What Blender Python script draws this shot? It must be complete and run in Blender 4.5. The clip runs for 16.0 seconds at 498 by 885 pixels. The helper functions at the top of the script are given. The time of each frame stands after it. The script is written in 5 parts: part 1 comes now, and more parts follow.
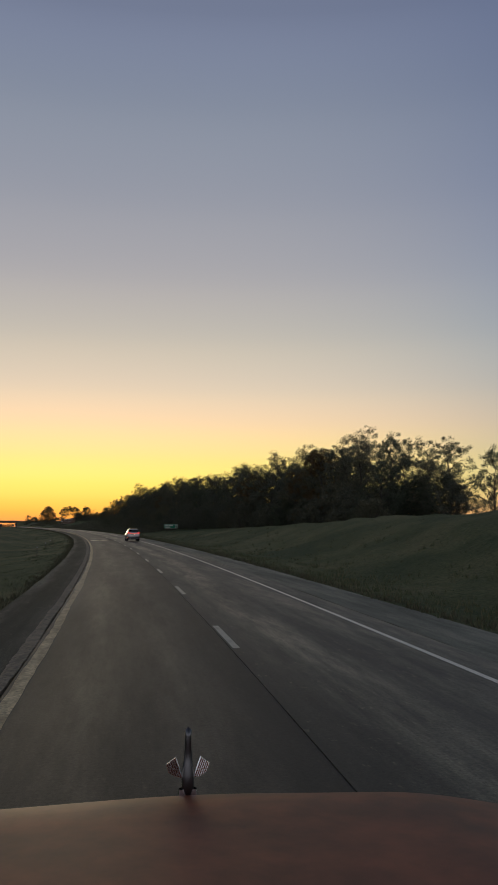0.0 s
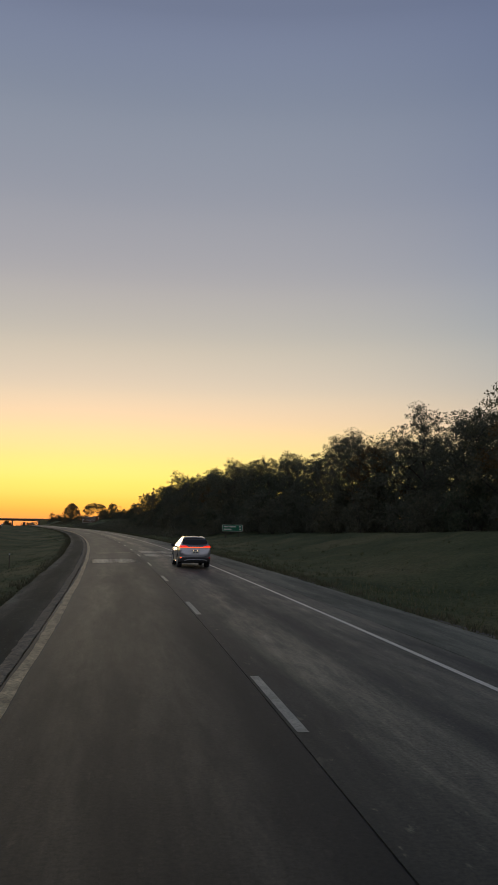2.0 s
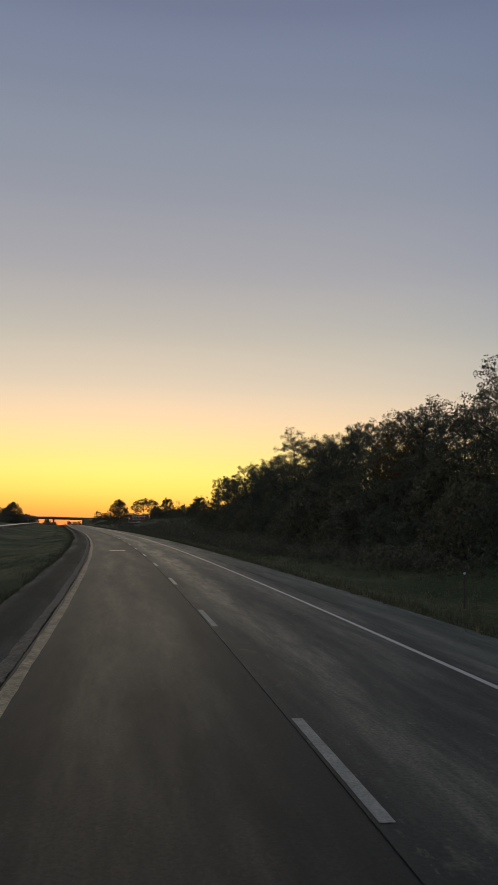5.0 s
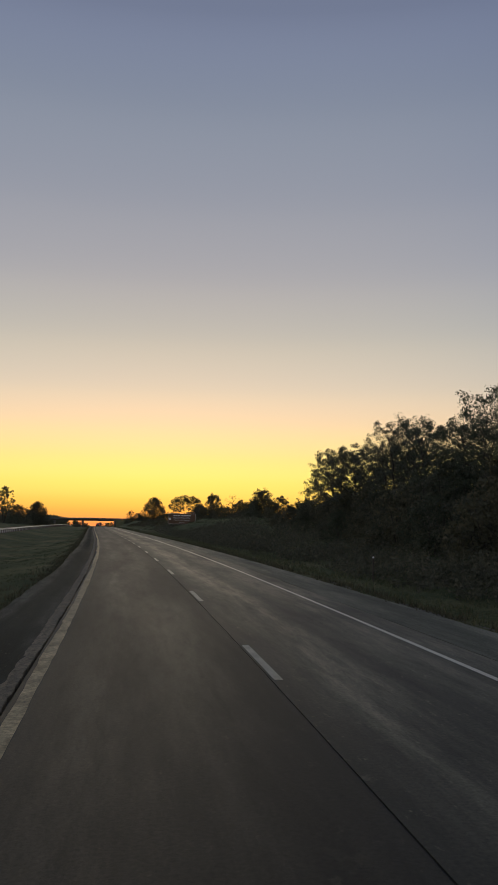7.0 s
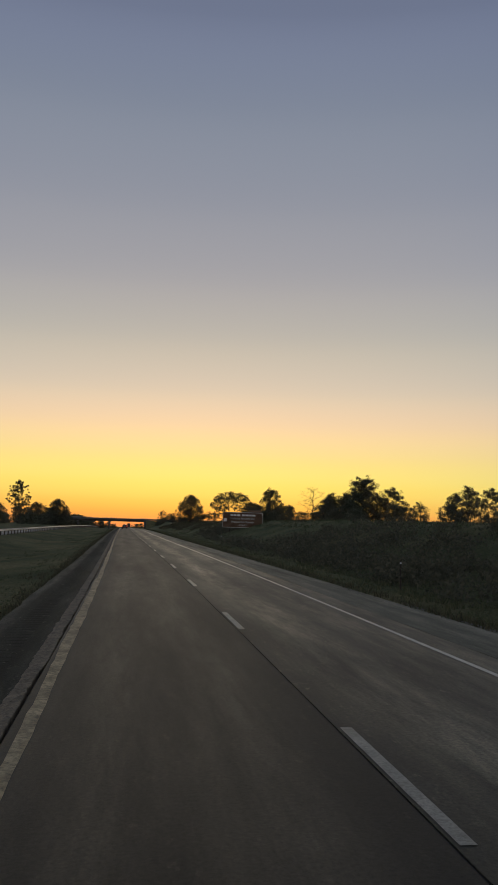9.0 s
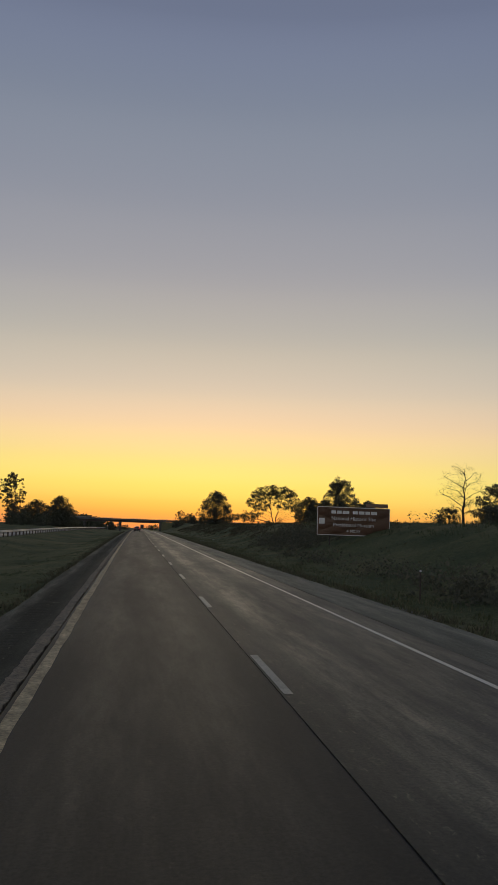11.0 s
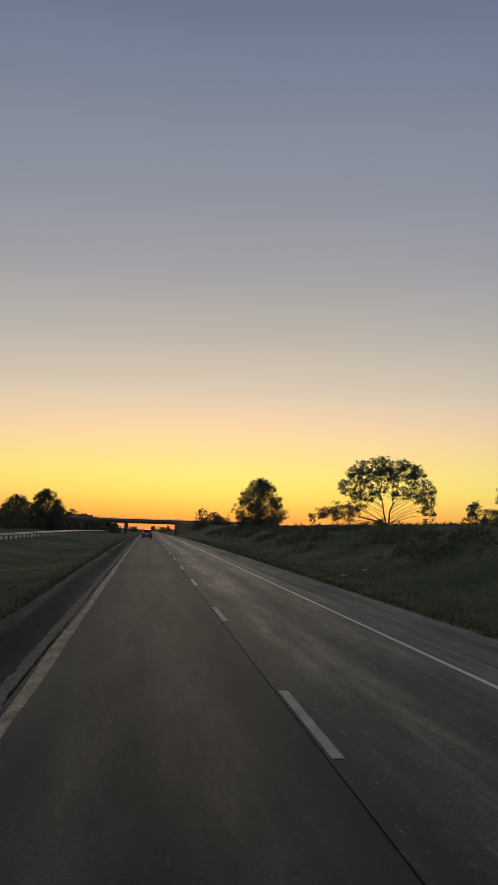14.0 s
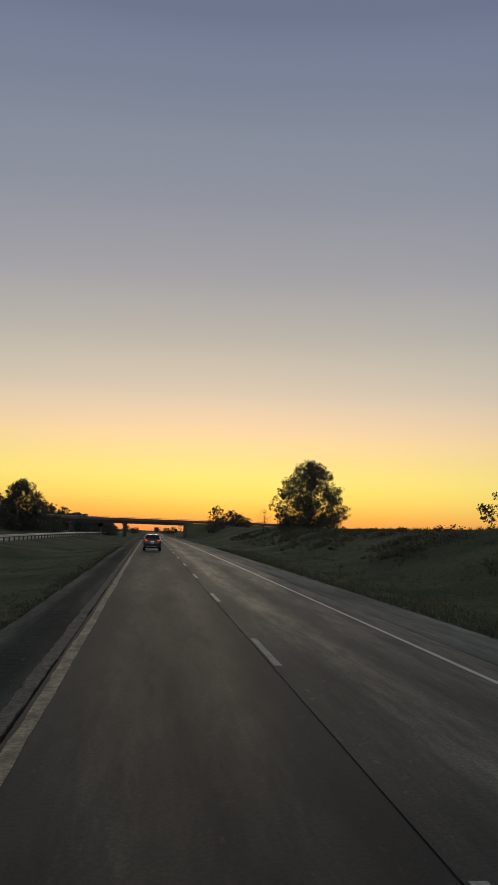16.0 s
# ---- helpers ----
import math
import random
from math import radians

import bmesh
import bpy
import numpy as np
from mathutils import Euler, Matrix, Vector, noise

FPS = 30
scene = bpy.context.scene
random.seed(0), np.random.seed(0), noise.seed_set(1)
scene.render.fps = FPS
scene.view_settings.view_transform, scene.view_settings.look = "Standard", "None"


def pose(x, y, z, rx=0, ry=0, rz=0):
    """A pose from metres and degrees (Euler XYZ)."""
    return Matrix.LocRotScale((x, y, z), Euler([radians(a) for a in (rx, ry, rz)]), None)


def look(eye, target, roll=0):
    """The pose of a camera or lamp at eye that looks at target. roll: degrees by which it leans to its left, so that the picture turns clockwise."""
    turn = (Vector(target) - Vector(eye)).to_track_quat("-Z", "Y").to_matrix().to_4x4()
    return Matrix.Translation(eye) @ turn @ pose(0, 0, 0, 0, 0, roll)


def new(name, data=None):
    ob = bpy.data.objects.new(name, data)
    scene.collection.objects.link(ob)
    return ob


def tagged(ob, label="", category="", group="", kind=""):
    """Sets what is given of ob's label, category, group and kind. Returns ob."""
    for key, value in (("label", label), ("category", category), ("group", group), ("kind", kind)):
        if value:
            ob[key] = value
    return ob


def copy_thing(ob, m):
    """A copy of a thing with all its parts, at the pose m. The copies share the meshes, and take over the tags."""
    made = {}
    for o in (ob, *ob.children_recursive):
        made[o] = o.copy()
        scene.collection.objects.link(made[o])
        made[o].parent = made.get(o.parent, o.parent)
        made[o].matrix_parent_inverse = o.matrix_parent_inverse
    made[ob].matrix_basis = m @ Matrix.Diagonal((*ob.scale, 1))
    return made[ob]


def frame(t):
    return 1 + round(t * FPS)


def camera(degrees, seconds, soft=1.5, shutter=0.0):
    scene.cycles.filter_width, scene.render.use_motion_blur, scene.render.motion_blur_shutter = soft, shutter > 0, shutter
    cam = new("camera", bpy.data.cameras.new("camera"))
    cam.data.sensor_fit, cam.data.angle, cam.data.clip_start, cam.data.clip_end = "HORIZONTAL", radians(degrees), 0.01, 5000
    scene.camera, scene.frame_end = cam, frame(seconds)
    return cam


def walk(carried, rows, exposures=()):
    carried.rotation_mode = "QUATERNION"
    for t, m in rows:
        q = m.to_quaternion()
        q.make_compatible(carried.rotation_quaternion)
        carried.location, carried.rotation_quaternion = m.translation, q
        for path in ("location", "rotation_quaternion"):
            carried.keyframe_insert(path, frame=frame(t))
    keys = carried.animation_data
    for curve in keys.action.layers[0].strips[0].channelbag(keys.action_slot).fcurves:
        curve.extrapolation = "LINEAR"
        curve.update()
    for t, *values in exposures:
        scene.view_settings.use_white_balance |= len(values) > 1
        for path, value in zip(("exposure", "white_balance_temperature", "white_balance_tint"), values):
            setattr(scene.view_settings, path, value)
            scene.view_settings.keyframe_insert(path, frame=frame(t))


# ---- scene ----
ROWS = [  # seconds, x, y, z, yaw, pitch, roll
    (0.0, -29.552, -4.74, 0.538, -18.78, 5.97, 0.23), (0.5, -26.699, 11.87, 0.574, -18.34, 5.80, 0.85),
    (1.0, -23.978, 28.17, 0.618, -17.78, 6.01, 0.95), (1.5, -21.361, 44.95, 0.684, -17.23, 6.03, 1.06),
    (2.0, -18.888, 61.46, 0.749, -16.68, 6.00, 0.87), (2.5, -16.626, 77.69, 0.801, -16.14, 6.11, 0.94),
    (3.0, -14.484, 94.47, 0.829, -15.49, 6.05, 1.22), (3.5, -12.568, 111.12, 0.894, -14.89, 6.03, 1.24),
    (4.0, -10.801, 127.79, 0.969, -14.29, 6.01, 1.26), (4.5, -9.204, 144.48, 1.043, -13.69, 5.99, 1.28),
    (5.0, -7.777, 161.18, 1.128, -13.08, 5.97, 1.30), (5.5, -6.511, 177.89, 1.202, -12.48, 5.95, 1.31),
    (6.0, -5.400, 194.94, 1.276, -11.93, 5.95, 1.27), (6.5, -4.484, 211.40, 1.367, -11.39, 6.01, 0.94),
    (7.0, -3.794, 228.23, 1.453, -10.74, 5.92, 0.92), (7.5, -3.257, 245.24, 1.533, -10.12, 5.83, 0.85),
    (8.0, -2.933, 261.79, 1.575, -9.60, 6.08, 1.34), (8.5, -2.584, 279.02, 1.635, -9.15, 5.97, 1.37),
    (9.0, -2.313, 295.52, 1.693, -8.61, 6.04, 1.64), (9.5, -2.109, 312.42, 1.777, -8.34, 6.20, 1.74),
    (10.0, -2.044, 329.33, 1.842, -7.92, 6.14, 2.09), (10.5, -1.987, 346.12, 1.893, -7.78, 6.14, 2.07),
    (11.0, -1.970, 362.91, 1.945, -7.65, 6.14, 2.05), (11.5, -1.964, 379.70, 1.977, -7.52, 6.14, 2.03),
    (12.0, -1.957, 396.49, 2.018, -7.38, 6.15, 2.01), (12.5, -1.950, 413.28, 2.060, -7.25, 6.14, 1.99),
    (13.0, -1.980, 430.07, 2.090, -7.28, 6.18, 1.56), (13.5, -2.000, 446.85, 2.130, -7.07, 6.20, 2.17),
    (14.0, -2.060, 463.67, 2.160, -6.98, 6.18, 1.80), (14.5, -2.120, 480.51, 2.200, -6.96, 6.13, 2.08),
    (15.0, -2.200, 497.34, 2.230, -6.89, 6.19, 1.87), (15.5, -2.290, 514.16, 2.270, -6.81, 6.19, 2.10),
    (16.0, -2.370, 530.99, 2.290, -6.78, 6.28, 2.16)]


def heading_pose(x, y, z, yaw, pitch, roll):
    a, b = radians(yaw), radians(pitch)
    way = Vector((-math.sin(a) * math.cos(b), math.cos(a) * math.cos(b), math.sin(b)))
    return look((x, y, z), Vector((x, y, z)) + 10 * way, roll)


cam = camera(34.36, 16.0, soft=1.4)
walk(cam, [(t, heading_pose(*rest)) for t, *rest in ROWS], [(0.0, 0.03), (7.0, 0.03), (9.5, -0.1), (16.0, -0.1)])

# ---- sky at dawn, sun just at the horizon ----
SUN_AZ = 5.0  # degrees to the right of +y
world = bpy.data.worlds.new("dawn_sky")
scene.world = world
world.use_nodes = True
wt = world.node_tree
wt.nodes.clear()


def wnode(kind, **values):
    n = wt.nodes.new(kind)
    for key, value in values.items():
        n.inputs[key].default_value = value
    return n


def lin(r, g, b):
    f = lambda c: c / 12.92 if c <= 0.04045 else ((c + 0.055) / 1.055) ** 2.4
    return (f(r / 255), f(g / 255), f(b / 255), 1)


def sky_ramp(stops):
    ramp = wt.nodes.new("ShaderNodeValToRGB")
    ramp.color_ramp.interpolation = "CARDINAL"
    els = ramp.color_ramp.elements
    while len(els) < len(stops):
        els.new(0.5)
    for el, (deg, col) in zip(els, stops):
        el.position = (deg + 6) / 66
        el.color = lin(*col)
    return ramp


coord = wt.nodes.new("ShaderNodeTexCoord")
sep = wt.nodes.new("ShaderNodeSeparateXYZ")
wt.links.new(coord.outputs["Generated"], sep.inputs[0])


def wmath(op, a, b=None):
    n = wt.nodes.new("ShaderNodeMath")
    n.operation = op
    for i, v in enumerate((a, b)):
        if v is None:
            continue
        if isinstance(v, (int, float)):
            n.inputs[i].default_value = v
        else:
            wt.links.new(v, n.inputs[i])
    return n.outputs[0]


elev = wmath("MULTIPLY", wmath("ARCSINE", sep.outputs["Z"]), 57.2958)
pos = wmath("DIVIDE", wmath("ADD", elev, 6.0), 66.0)
toward = sky_ramp([(-6, (150, 84, 50)), (0.0, (230, 142, 84)), (1.0, (245, 178, 84)), (2.0, (252, 211, 102)), (3.3, (255, 230, 122)), (5.0, (254, 226, 146)), (7.0, (248, 216, 170)),
                   (9.5, (222, 204, 180)), (13, (194, 187, 175)), (17, (170, 168, 170)), (22, (150, 153, 164)), (28, (132, 140, 157)), (34, (112, 121, 145)), (60, (68, 75, 88))])
away = sky_ramp([(-6, (80, 76, 76)), (0.0, (156, 142, 132)), (3.5, (166, 160, 150)), (5.5, (158, 158, 154)), (9, (142, 152, 158)), (13, (126, 144, 164)),
                 (20, (112, 127, 156)), (28, (97, 110, 142)), (38, (86, 98, 127)), (60, (67, 75, 87))])
behind = sky_ramp([(-6, (96, 96, 98)), (0.0, (166, 164, 170)), (5, (190, 188, 196)), (12, (188, 188, 198)), (20, (168, 172, 184)), (35, (116, 123, 138)), (60, (68, 75, 88))])
for r in (toward, away, behind):
    wt.links.new(pos, r.inputs[0])
az = radians(SUN_AZ)
flat = wmath("SQRT", wmath("ADD", wmath("MULTIPLY", sep.outputs["X"], sep.outputs["X"]), wmath("MULTIPLY", sep.outputs["Y"], sep.outputs["Y"])))
dot = wmath("DIVIDE", wmath("ADD", wmath("MULTIPLY", sep.outputs["X"], math.sin(az)), wmath("MULTIPLY", sep.outputs["Y"], math.cos(az))), flat)
side = wt.nodes.new("ShaderNodeMapRange")
side.interpolation_type = "SMOOTHSTEP"
side.inputs["From Min"].default_value, side.inputs["From Max"].default_value = 0.72, 1.0
wt.links.new(dot, side.inputs["Value"])
blend = wt.nodes.new("ShaderNodeMix")
blend.data_type = "RGBA"
wt.links.new(side.outputs[0], blend.inputs["Factor"])
wt.links.new(away.outputs[0], blend.inputs[6])
wt.links.new(toward.outputs[0], blend.inputs[7])
nishita = wt.nodes.new("ShaderNodeTexSky")
nishita.sky_type = "NISHITA"
nishita.sun_disc = False
nishita.sun_elevation = radians(2.0)
nishita.sun_rotation = radians(SUN_AZ)
rear = wt.nodes.new("ShaderNodeMapRange")
rear.interpolation_type = "SMOOTHSTEP"
rear.inputs["From Min"].default_value, rear.inputs["From Max"].default_value = -0.35, 0.6
wt.links.new(dot, rear.inputs["Value"])
whole = wt.nodes.new("ShaderNodeMix")
whole.data_type = "RGBA"
wt.links.new(rear.outputs[0], whole.inputs["Factor"])
wt.links.new(behind.outputs[0], whole.inputs[6])
wt.links.new(blend.outputs[2], whole.inputs[7])
glow_bg = wnode("ShaderNodeBackground", Strength=0.98)
wt.links.new(whole.outputs[2], glow_bg.inputs[0])
sky_bg = wnode("ShaderNodeBackground", Strength=0.008)
wt.links.new(nishita.outputs[0], sky_bg.inputs[0])
both = wt.nodes.new("ShaderNodeAddShader")
wt.links.new(glow_bg.outputs[0], both.inputs[0])
wt.links.new(sky_bg.outputs[0], both.inputs[1])
wout = wt.nodes.new("ShaderNodeOutputWorld")
wt.links.new(both.outputs[0], wout.inputs[0])

sun = new("sun", bpy.data.lights.new("sun", "SUN"))
sun.data.energy, sun.data.angle, sun.data.color = 0.12, radians(12), (1.0, 0.84, 0.6)
sun.matrix_world = look((300 * math.sin(az), 300 * math.cos(az), 16), (0, 0, 0))

# ---- materials ----


def mat(name):
    m = bpy.data.materials.new(name)
    m.use_nodes = True
    nt = m.node_tree
    return m, nt, nt.nodes["Principled BSDF"]


def mapped(nt, source, scale):
    tc = nt.nodes.new("ShaderNodeTexCoord")
    mp = nt.nodes.new("ShaderNodeMapping")
    mp.inputs["Scale"].default_value = scale
    nt.links.new(tc.outputs[source], mp.inputs[0])
    return mp.outputs[0]


def noise_out(nt, vec, scale, detail=5.0, rough=0.6):
    n = nt.nodes.new("ShaderNodeTexNoise")
    n.inputs["Scale"].default_value, n.inputs["Detail"].default_value, n.inputs["Roughness"].default_value = scale, detail, rough
    nt.links.new(vec, n.inputs["Vector"])
    return n.outputs["Fac"]


def ramp_out(nt, fac, stops):
    r = nt.nodes.new("ShaderNodeValToRGB")
    els = r.color_ramp.elements
    while len(els) < len(stops):
        els.new(0.5)
    for el, (p, c) in zip(els, stops):
        el.position, el.color = p, (*c, 1)
    nt.links.new(fac, r.inputs[0])
    return r.outputs[0]


def mix_out(nt, fac, a, b, mode="MIX"):
    n = nt.nodes.new("ShaderNodeMix")
    n.data_type, n.blend_type = "RGBA", mode
    for sock, v in ((0, fac), (6, a), (7, b)):
        if isinstance(v, (int, float)):
            n.inputs[sock].default_value = v
        elif isinstance(v, tuple):
            n.inputs[sock].default_value = (*v, 1)
        else:
            nt.links.new(v, n.inputs[sock])
    return n.outputs[2]


def bump(nt, bsdf, height, strength=0.3, distance=0.02):
    b = nt.nodes.new("ShaderNodeBump")
    b.inputs["Strength"].default_value, b.inputs["Distance"].default_value = strength, distance
    nt.links.new(height, b.inputs["Height"])
    nt.links.new(b.outputs[0], bsdf.inputs["Normal"])


def two_scale(name, c1, c2, c3, scale, source="Object", rough=0.8, fine=20.0, bumps=0.3, stretch=(1, 1, 1), dist=0.02):
    """A worn surface: broad patches from c1 to c2, fine grain towards c3, and relief."""
    m, nt, b = mat(name)
    v = mapped(nt, source, stretch)
    broad = ramp_out(nt, noise_out(nt, v, scale), [(0.3, c1), (0.7, c2)])
    grain = noise_out(nt, mapped(nt, source, (1, 1, 1)), fine, 6, 0.7)
    g = ramp_out(nt, grain, [(0.42, (0, 0, 0)), (0.75, (1, 1, 1))])
    nt.links.new(mix_out(nt, g, broad, c3), b.inputs["Base Color"])
    b.inputs["Roughness"].default_value = rough
    bump(nt, b, grain, bumps, dist)
    return m


def plain(name, col, rough=0.5, metal=0.0, coat=0.0, emit=None, strength=0.0, vary=0.15):
    m, nt, b = mat(name)
    n = noise_out(nt, mapped(nt, "Object", (1, 1, 1)), 6.0, 4)
    dark = tuple(c * (1 - vary) for c in col)
    nt.links.new(ramp_out(nt, n, [(0.3, dark), (0.7, col)]), b.inputs["Base Color"])
    b.inputs["Roughness"].default_value, b.inputs["Metallic"].default_value, b.inputs["Coat Weight"].default_value = rough, metal, coat
    b.inputs["Coat Roughness"].default_value = 0.05
    if emit:
        b.inputs["Emission Color"].default_value = (*emit, 1)
        b.inputs["Emission Strength"].default_value = strength
    return m


def pavement_mat(name, base, pale, dark, tracks, rough, gleam):
    """Worn carriageway: paler polished wheel tracks at given offsets, fibrous streaks along the road, stains and aggregate grain. UV is in metres."""
    m, nt, b = mat(name)
    uv = mapped(nt, "UV", (1, 1, 1))
    wander = noise_out(nt, mapped(nt, "UV", (0.5, 0.035, 1)), 1.0, 4, 0.6)
    sep_ = nt.nodes.new("ShaderNodeSeparateXYZ")
    nt.links.new(uv, sep_.inputs[0])

    def calc(op, a, c):
        n = nt.nodes.new("ShaderNodeMath")
        n.operation = op
        for k, v in ((0, a), (1, c)):
            if isinstance(v, (int, float)):
                n.inputs[k].default_value = v
            else:
                nt.links.new(v, n.inputs[k])
        return n.outputs[0]

    place = calc("ADD", calc("DIVIDE", calc("ADD", sep_.outputs[0], 6.5), 13.0), calc("MULTIPLY", calc("SUBTRACT", wander, 0.5), 0.09))
    band = ramp_out(nt, place, [((d + 6.5) / 13.0, (v, v, v)) for d, v in tracks])
    fibre = noise_out(nt, mapped(nt, "UV", (3.2, 0.42, 1)), 1.0, 10, 0.75)
    cloud = noise_out(nt, mapped(nt, "UV", (0.75, 0.075, 1)), 1.0, 6, 0.62)
    spots = noise_out(nt, mapped(nt, "UV", (2.3, 1.1, 1)), 1.0, 6, 0.7)
    fine = noise_out(nt, uv, 20.0, 7, 0.8)
    wear = calc("MULTIPLY", band, calc("ADD", ramp_out(nt, fibre, [(0.36, (0.12, 0.12, 0.12)), (0.66, (1, 1, 1))]), 0.15))
    wear = calc("MULTIPLY", wear, ramp_out(nt, cloud, [(0.3, (0.4, 0.4, 0.4)), (0.64, (1, 1, 1))]))
    col = mix_out(nt, wear, base, pale)
    col = mix_out(nt, ramp_out(nt, cloud, [(0.36, (0.6, 0.6, 0.6)), (0.54, (0, 0, 0))]), col, dark)
    col = mix_out(nt, ramp_out(nt, spots, [(0.6, (0, 0, 0)), (0.72, (0.4, 0.4, 0.4))]), col, pale)
    specks = noise_out(nt, mapped(nt, "UV", (7.0, 2.6, 1)), 1.0, 4, 0.7)
    col = mix_out(nt, ramp_out(nt, specks, [(0.61, (0, 0, 0)), (0.7, (0.5, 0.5, 0.5))]), col, pale)
    col = mix_out(nt, 1.0, col, ramp_out(nt, fine, [(0.34, (0.35, 0.35, 0.35)), (0.68, (1.75, 1.75, 1.7))]), "MULTIPLY")
    nt.links.new(col, b.inputs["Base Color"])
    r0, r1 = rough
    gloss = calc("ADD", calc("MULTIPLY", wear, 0.6), ramp_out(nt, cloud, [(0.3, (0.08, 0.08, 0.08)), (0.7, (0.38, 0.38, 0.38))]))
    nt.links.new(ramp_out(nt, gloss, [(0.0, (r0, r0, r0)), (1.0, (r1, r1, r1))]), b.inputs["Roughness"])
    b.inputs["Specular IOR Level"].default_value = gleam
    b.inputs["Specular Tint"].default_value = (1.0, 0.97, 0.8, 1)
    bump(nt, b, fine, 0.4, 0.006)
    return m


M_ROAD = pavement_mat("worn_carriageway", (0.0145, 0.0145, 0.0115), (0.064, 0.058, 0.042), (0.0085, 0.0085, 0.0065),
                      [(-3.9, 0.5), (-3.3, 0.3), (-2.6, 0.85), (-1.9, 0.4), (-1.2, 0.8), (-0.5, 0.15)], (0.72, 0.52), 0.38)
M_ROAD_R = pavement_mat("paler_carriageway", (0.022, 0.022, 0.017), (0.235, 0.213, 0.143), (0.012, 0.012, 0.009),
                        [(-0.1, 0.08), (0.5, 0.3), (1.0, 0.95), (1.6, 0.8), (2.1, 0.22), (2.7, 0.6), (3.3, 0.8), (4.2, 0.7)], (0.7, 0.47), 0.4)
M_SHOULDER = pavement_mat("dark_asphalt_shoulder", (0.025, 0.03, 0.025), (0.19, 0.19, 0.155), (0.011, 0.014, 0.011),
                          [(-6.0, 0.9), (-5.35, 0.8), (-5.1, 0.15), (-4.5, 0.1), (-4.2, 0.5)], (0.9, 0.8), 0.15)
M_SHOULDER_R = pavement_mat("grey_asphalt_shoulder", (0.085, 0.09, 0.068), (0.29, 0.285, 0.22), (0.035, 0.04, 0.03),
                            [(4.2, 0.8), (4.6, 0.3), (5.2, 0.75), (5.7, 0.45), (6.3, 0.9)], (0.8, 0.62), 0.32)
M_OPP = two_scale("pale_carriageway", (0.24, 0.23, 0.21), (0.38, 0.37, 0.34), (0.2, 0.195, 0.18), 0.3, "UV", 0.7, 9.0, 0.2, (1, 0.1, 1))
M_LIP = two_scale("broken_concrete", (0.17, 0.14, 0.095), (0.35, 0.29, 0.2), (0.05, 0.042, 0.03), 3.4, "UV", 0.9, 11.0, 1.0, (1, 0.6, 1), 0.03)
M_WHITE = two_scale("worn_white_paint", (0.74, 0.71, 0.6), (0.88, 0.85, 0.73), (0.5, 0.48, 0.4), 2.2, "UV", 0.6, 30.0, 0.2)
M_DASH = two_scale("worn_dash_paint", (0.32, 0.305, 0.25), (0.58, 0.56, 0.47), (0.17, 0.165, 0.135), 2.0, "UV", 0.65, 24.0, 0.3)
M_YELLOW = two_scale("worn_yellow_paint", (0.2, 0.16, 0.09), (0.78, 0.63, 0.36), (0.07, 0.06, 0.038), 3.2, "UV", 0.7, 14.0, 0.4, (1, 0.5, 1))


def patch_mat():
    """Road sheen painted as a pale colour that thins out in streaks towards its ends; UV runs 0 to 1 over the patch."""
    m, nt, b = mat("pale_sheen_streaks")
    uv = mapped(nt, "UV", (1, 1, 1))
    parts_ = nt.nodes.new("ShaderNodeSeparateXYZ")
    nt.links.new(uv, parts_.inputs[0])
    streak = noise_out(nt, mapped(nt, "UV", (20.0, 1.3, 1)), 1.0, 8, 0.72)
    soft = [(0.0, (0, 0, 0)), (0.14, (0.8, 0.8, 0.8)), (0.5, (1, 1, 1)), (0.82, (0.8, 0.8, 0.8)), (1.0, (0, 0, 0))]
    side_ = [(0.0, (0, 0, 0)), (0.1, (0.9, 0.9, 0.9)), (0.28, (1, 1, 1)), (0.45, (0.6, 0.6, 0.6)), (0.62, (0.95, 0.95, 0.95)), (0.8, (0.7, 0.7, 0.7)), (1.0, (0, 0, 0))]
    mask = mix_out(nt, 1.0, ramp_out(nt, parts_.outputs[1], soft), ramp_out(nt, parts_.outputs[0], side_), "MULTIPLY")
    mask = mix_out(nt, 1.0, mask, ramp_out(nt, streak, [(0.32, (0.45, 0.45, 0.45)), (0.6, (1.0, 1.0, 1.0))]), "MULTIPLY")
    grain = noise_out(nt, mapped(nt, "Object", (1, 1, 1)), 24.0, 6, 0.7)
    nt.links.new(ramp_out(nt, grain, [(0.3, (0.4, 0.365, 0.28)), (0.7, (0.64, 0.59, 0.46))]), b.inputs["Base Color"])
    b.inputs["Roughness"].default_value = 0.55
    clear = nt.nodes.new("ShaderNodeBsdfTransparent")
    mx = nt.nodes.new("ShaderNodeMixShader")
    nt.links.new(mask, mx.inputs[0])
    nt.links.new(clear.outputs[0], mx.inputs[1])
    nt.links.new(b.outputs[0], mx.inputs[2])
    nt.links.new(mx.outputs[0], nt.nodes["Material Output"].inputs[0])
    return m


M_PATCH = patch_mat()
M_JOINT = plain("dark_joint_sealant", (0.012, 0.012, 0.012), 0.6)
M_GRAVEL = two_scale("gravel_verge", (0.12, 0.11, 0.09), (0.2, 0.185, 0.155), (0.07, 0.065, 0.05), 2.0, "UV", 0.95, 9.0, 1.0, (1, 0.5, 1), 0.05)
M_CONC = two_scale("bridge_concrete", (0.11, 0.108, 0.098), (0.18, 0.174, 0.158), (0.08, 0.078, 0.07), 0.5, "Object", 0.85, 6.0, 0.2)
M_STEEL = plain("weathered_steel", (0.09, 0.07, 0.055), 0.6, 0.4)
M_GALV = plain("galvanised_steel", (0.45, 0.46, 0.47), 0.45, 0.8)
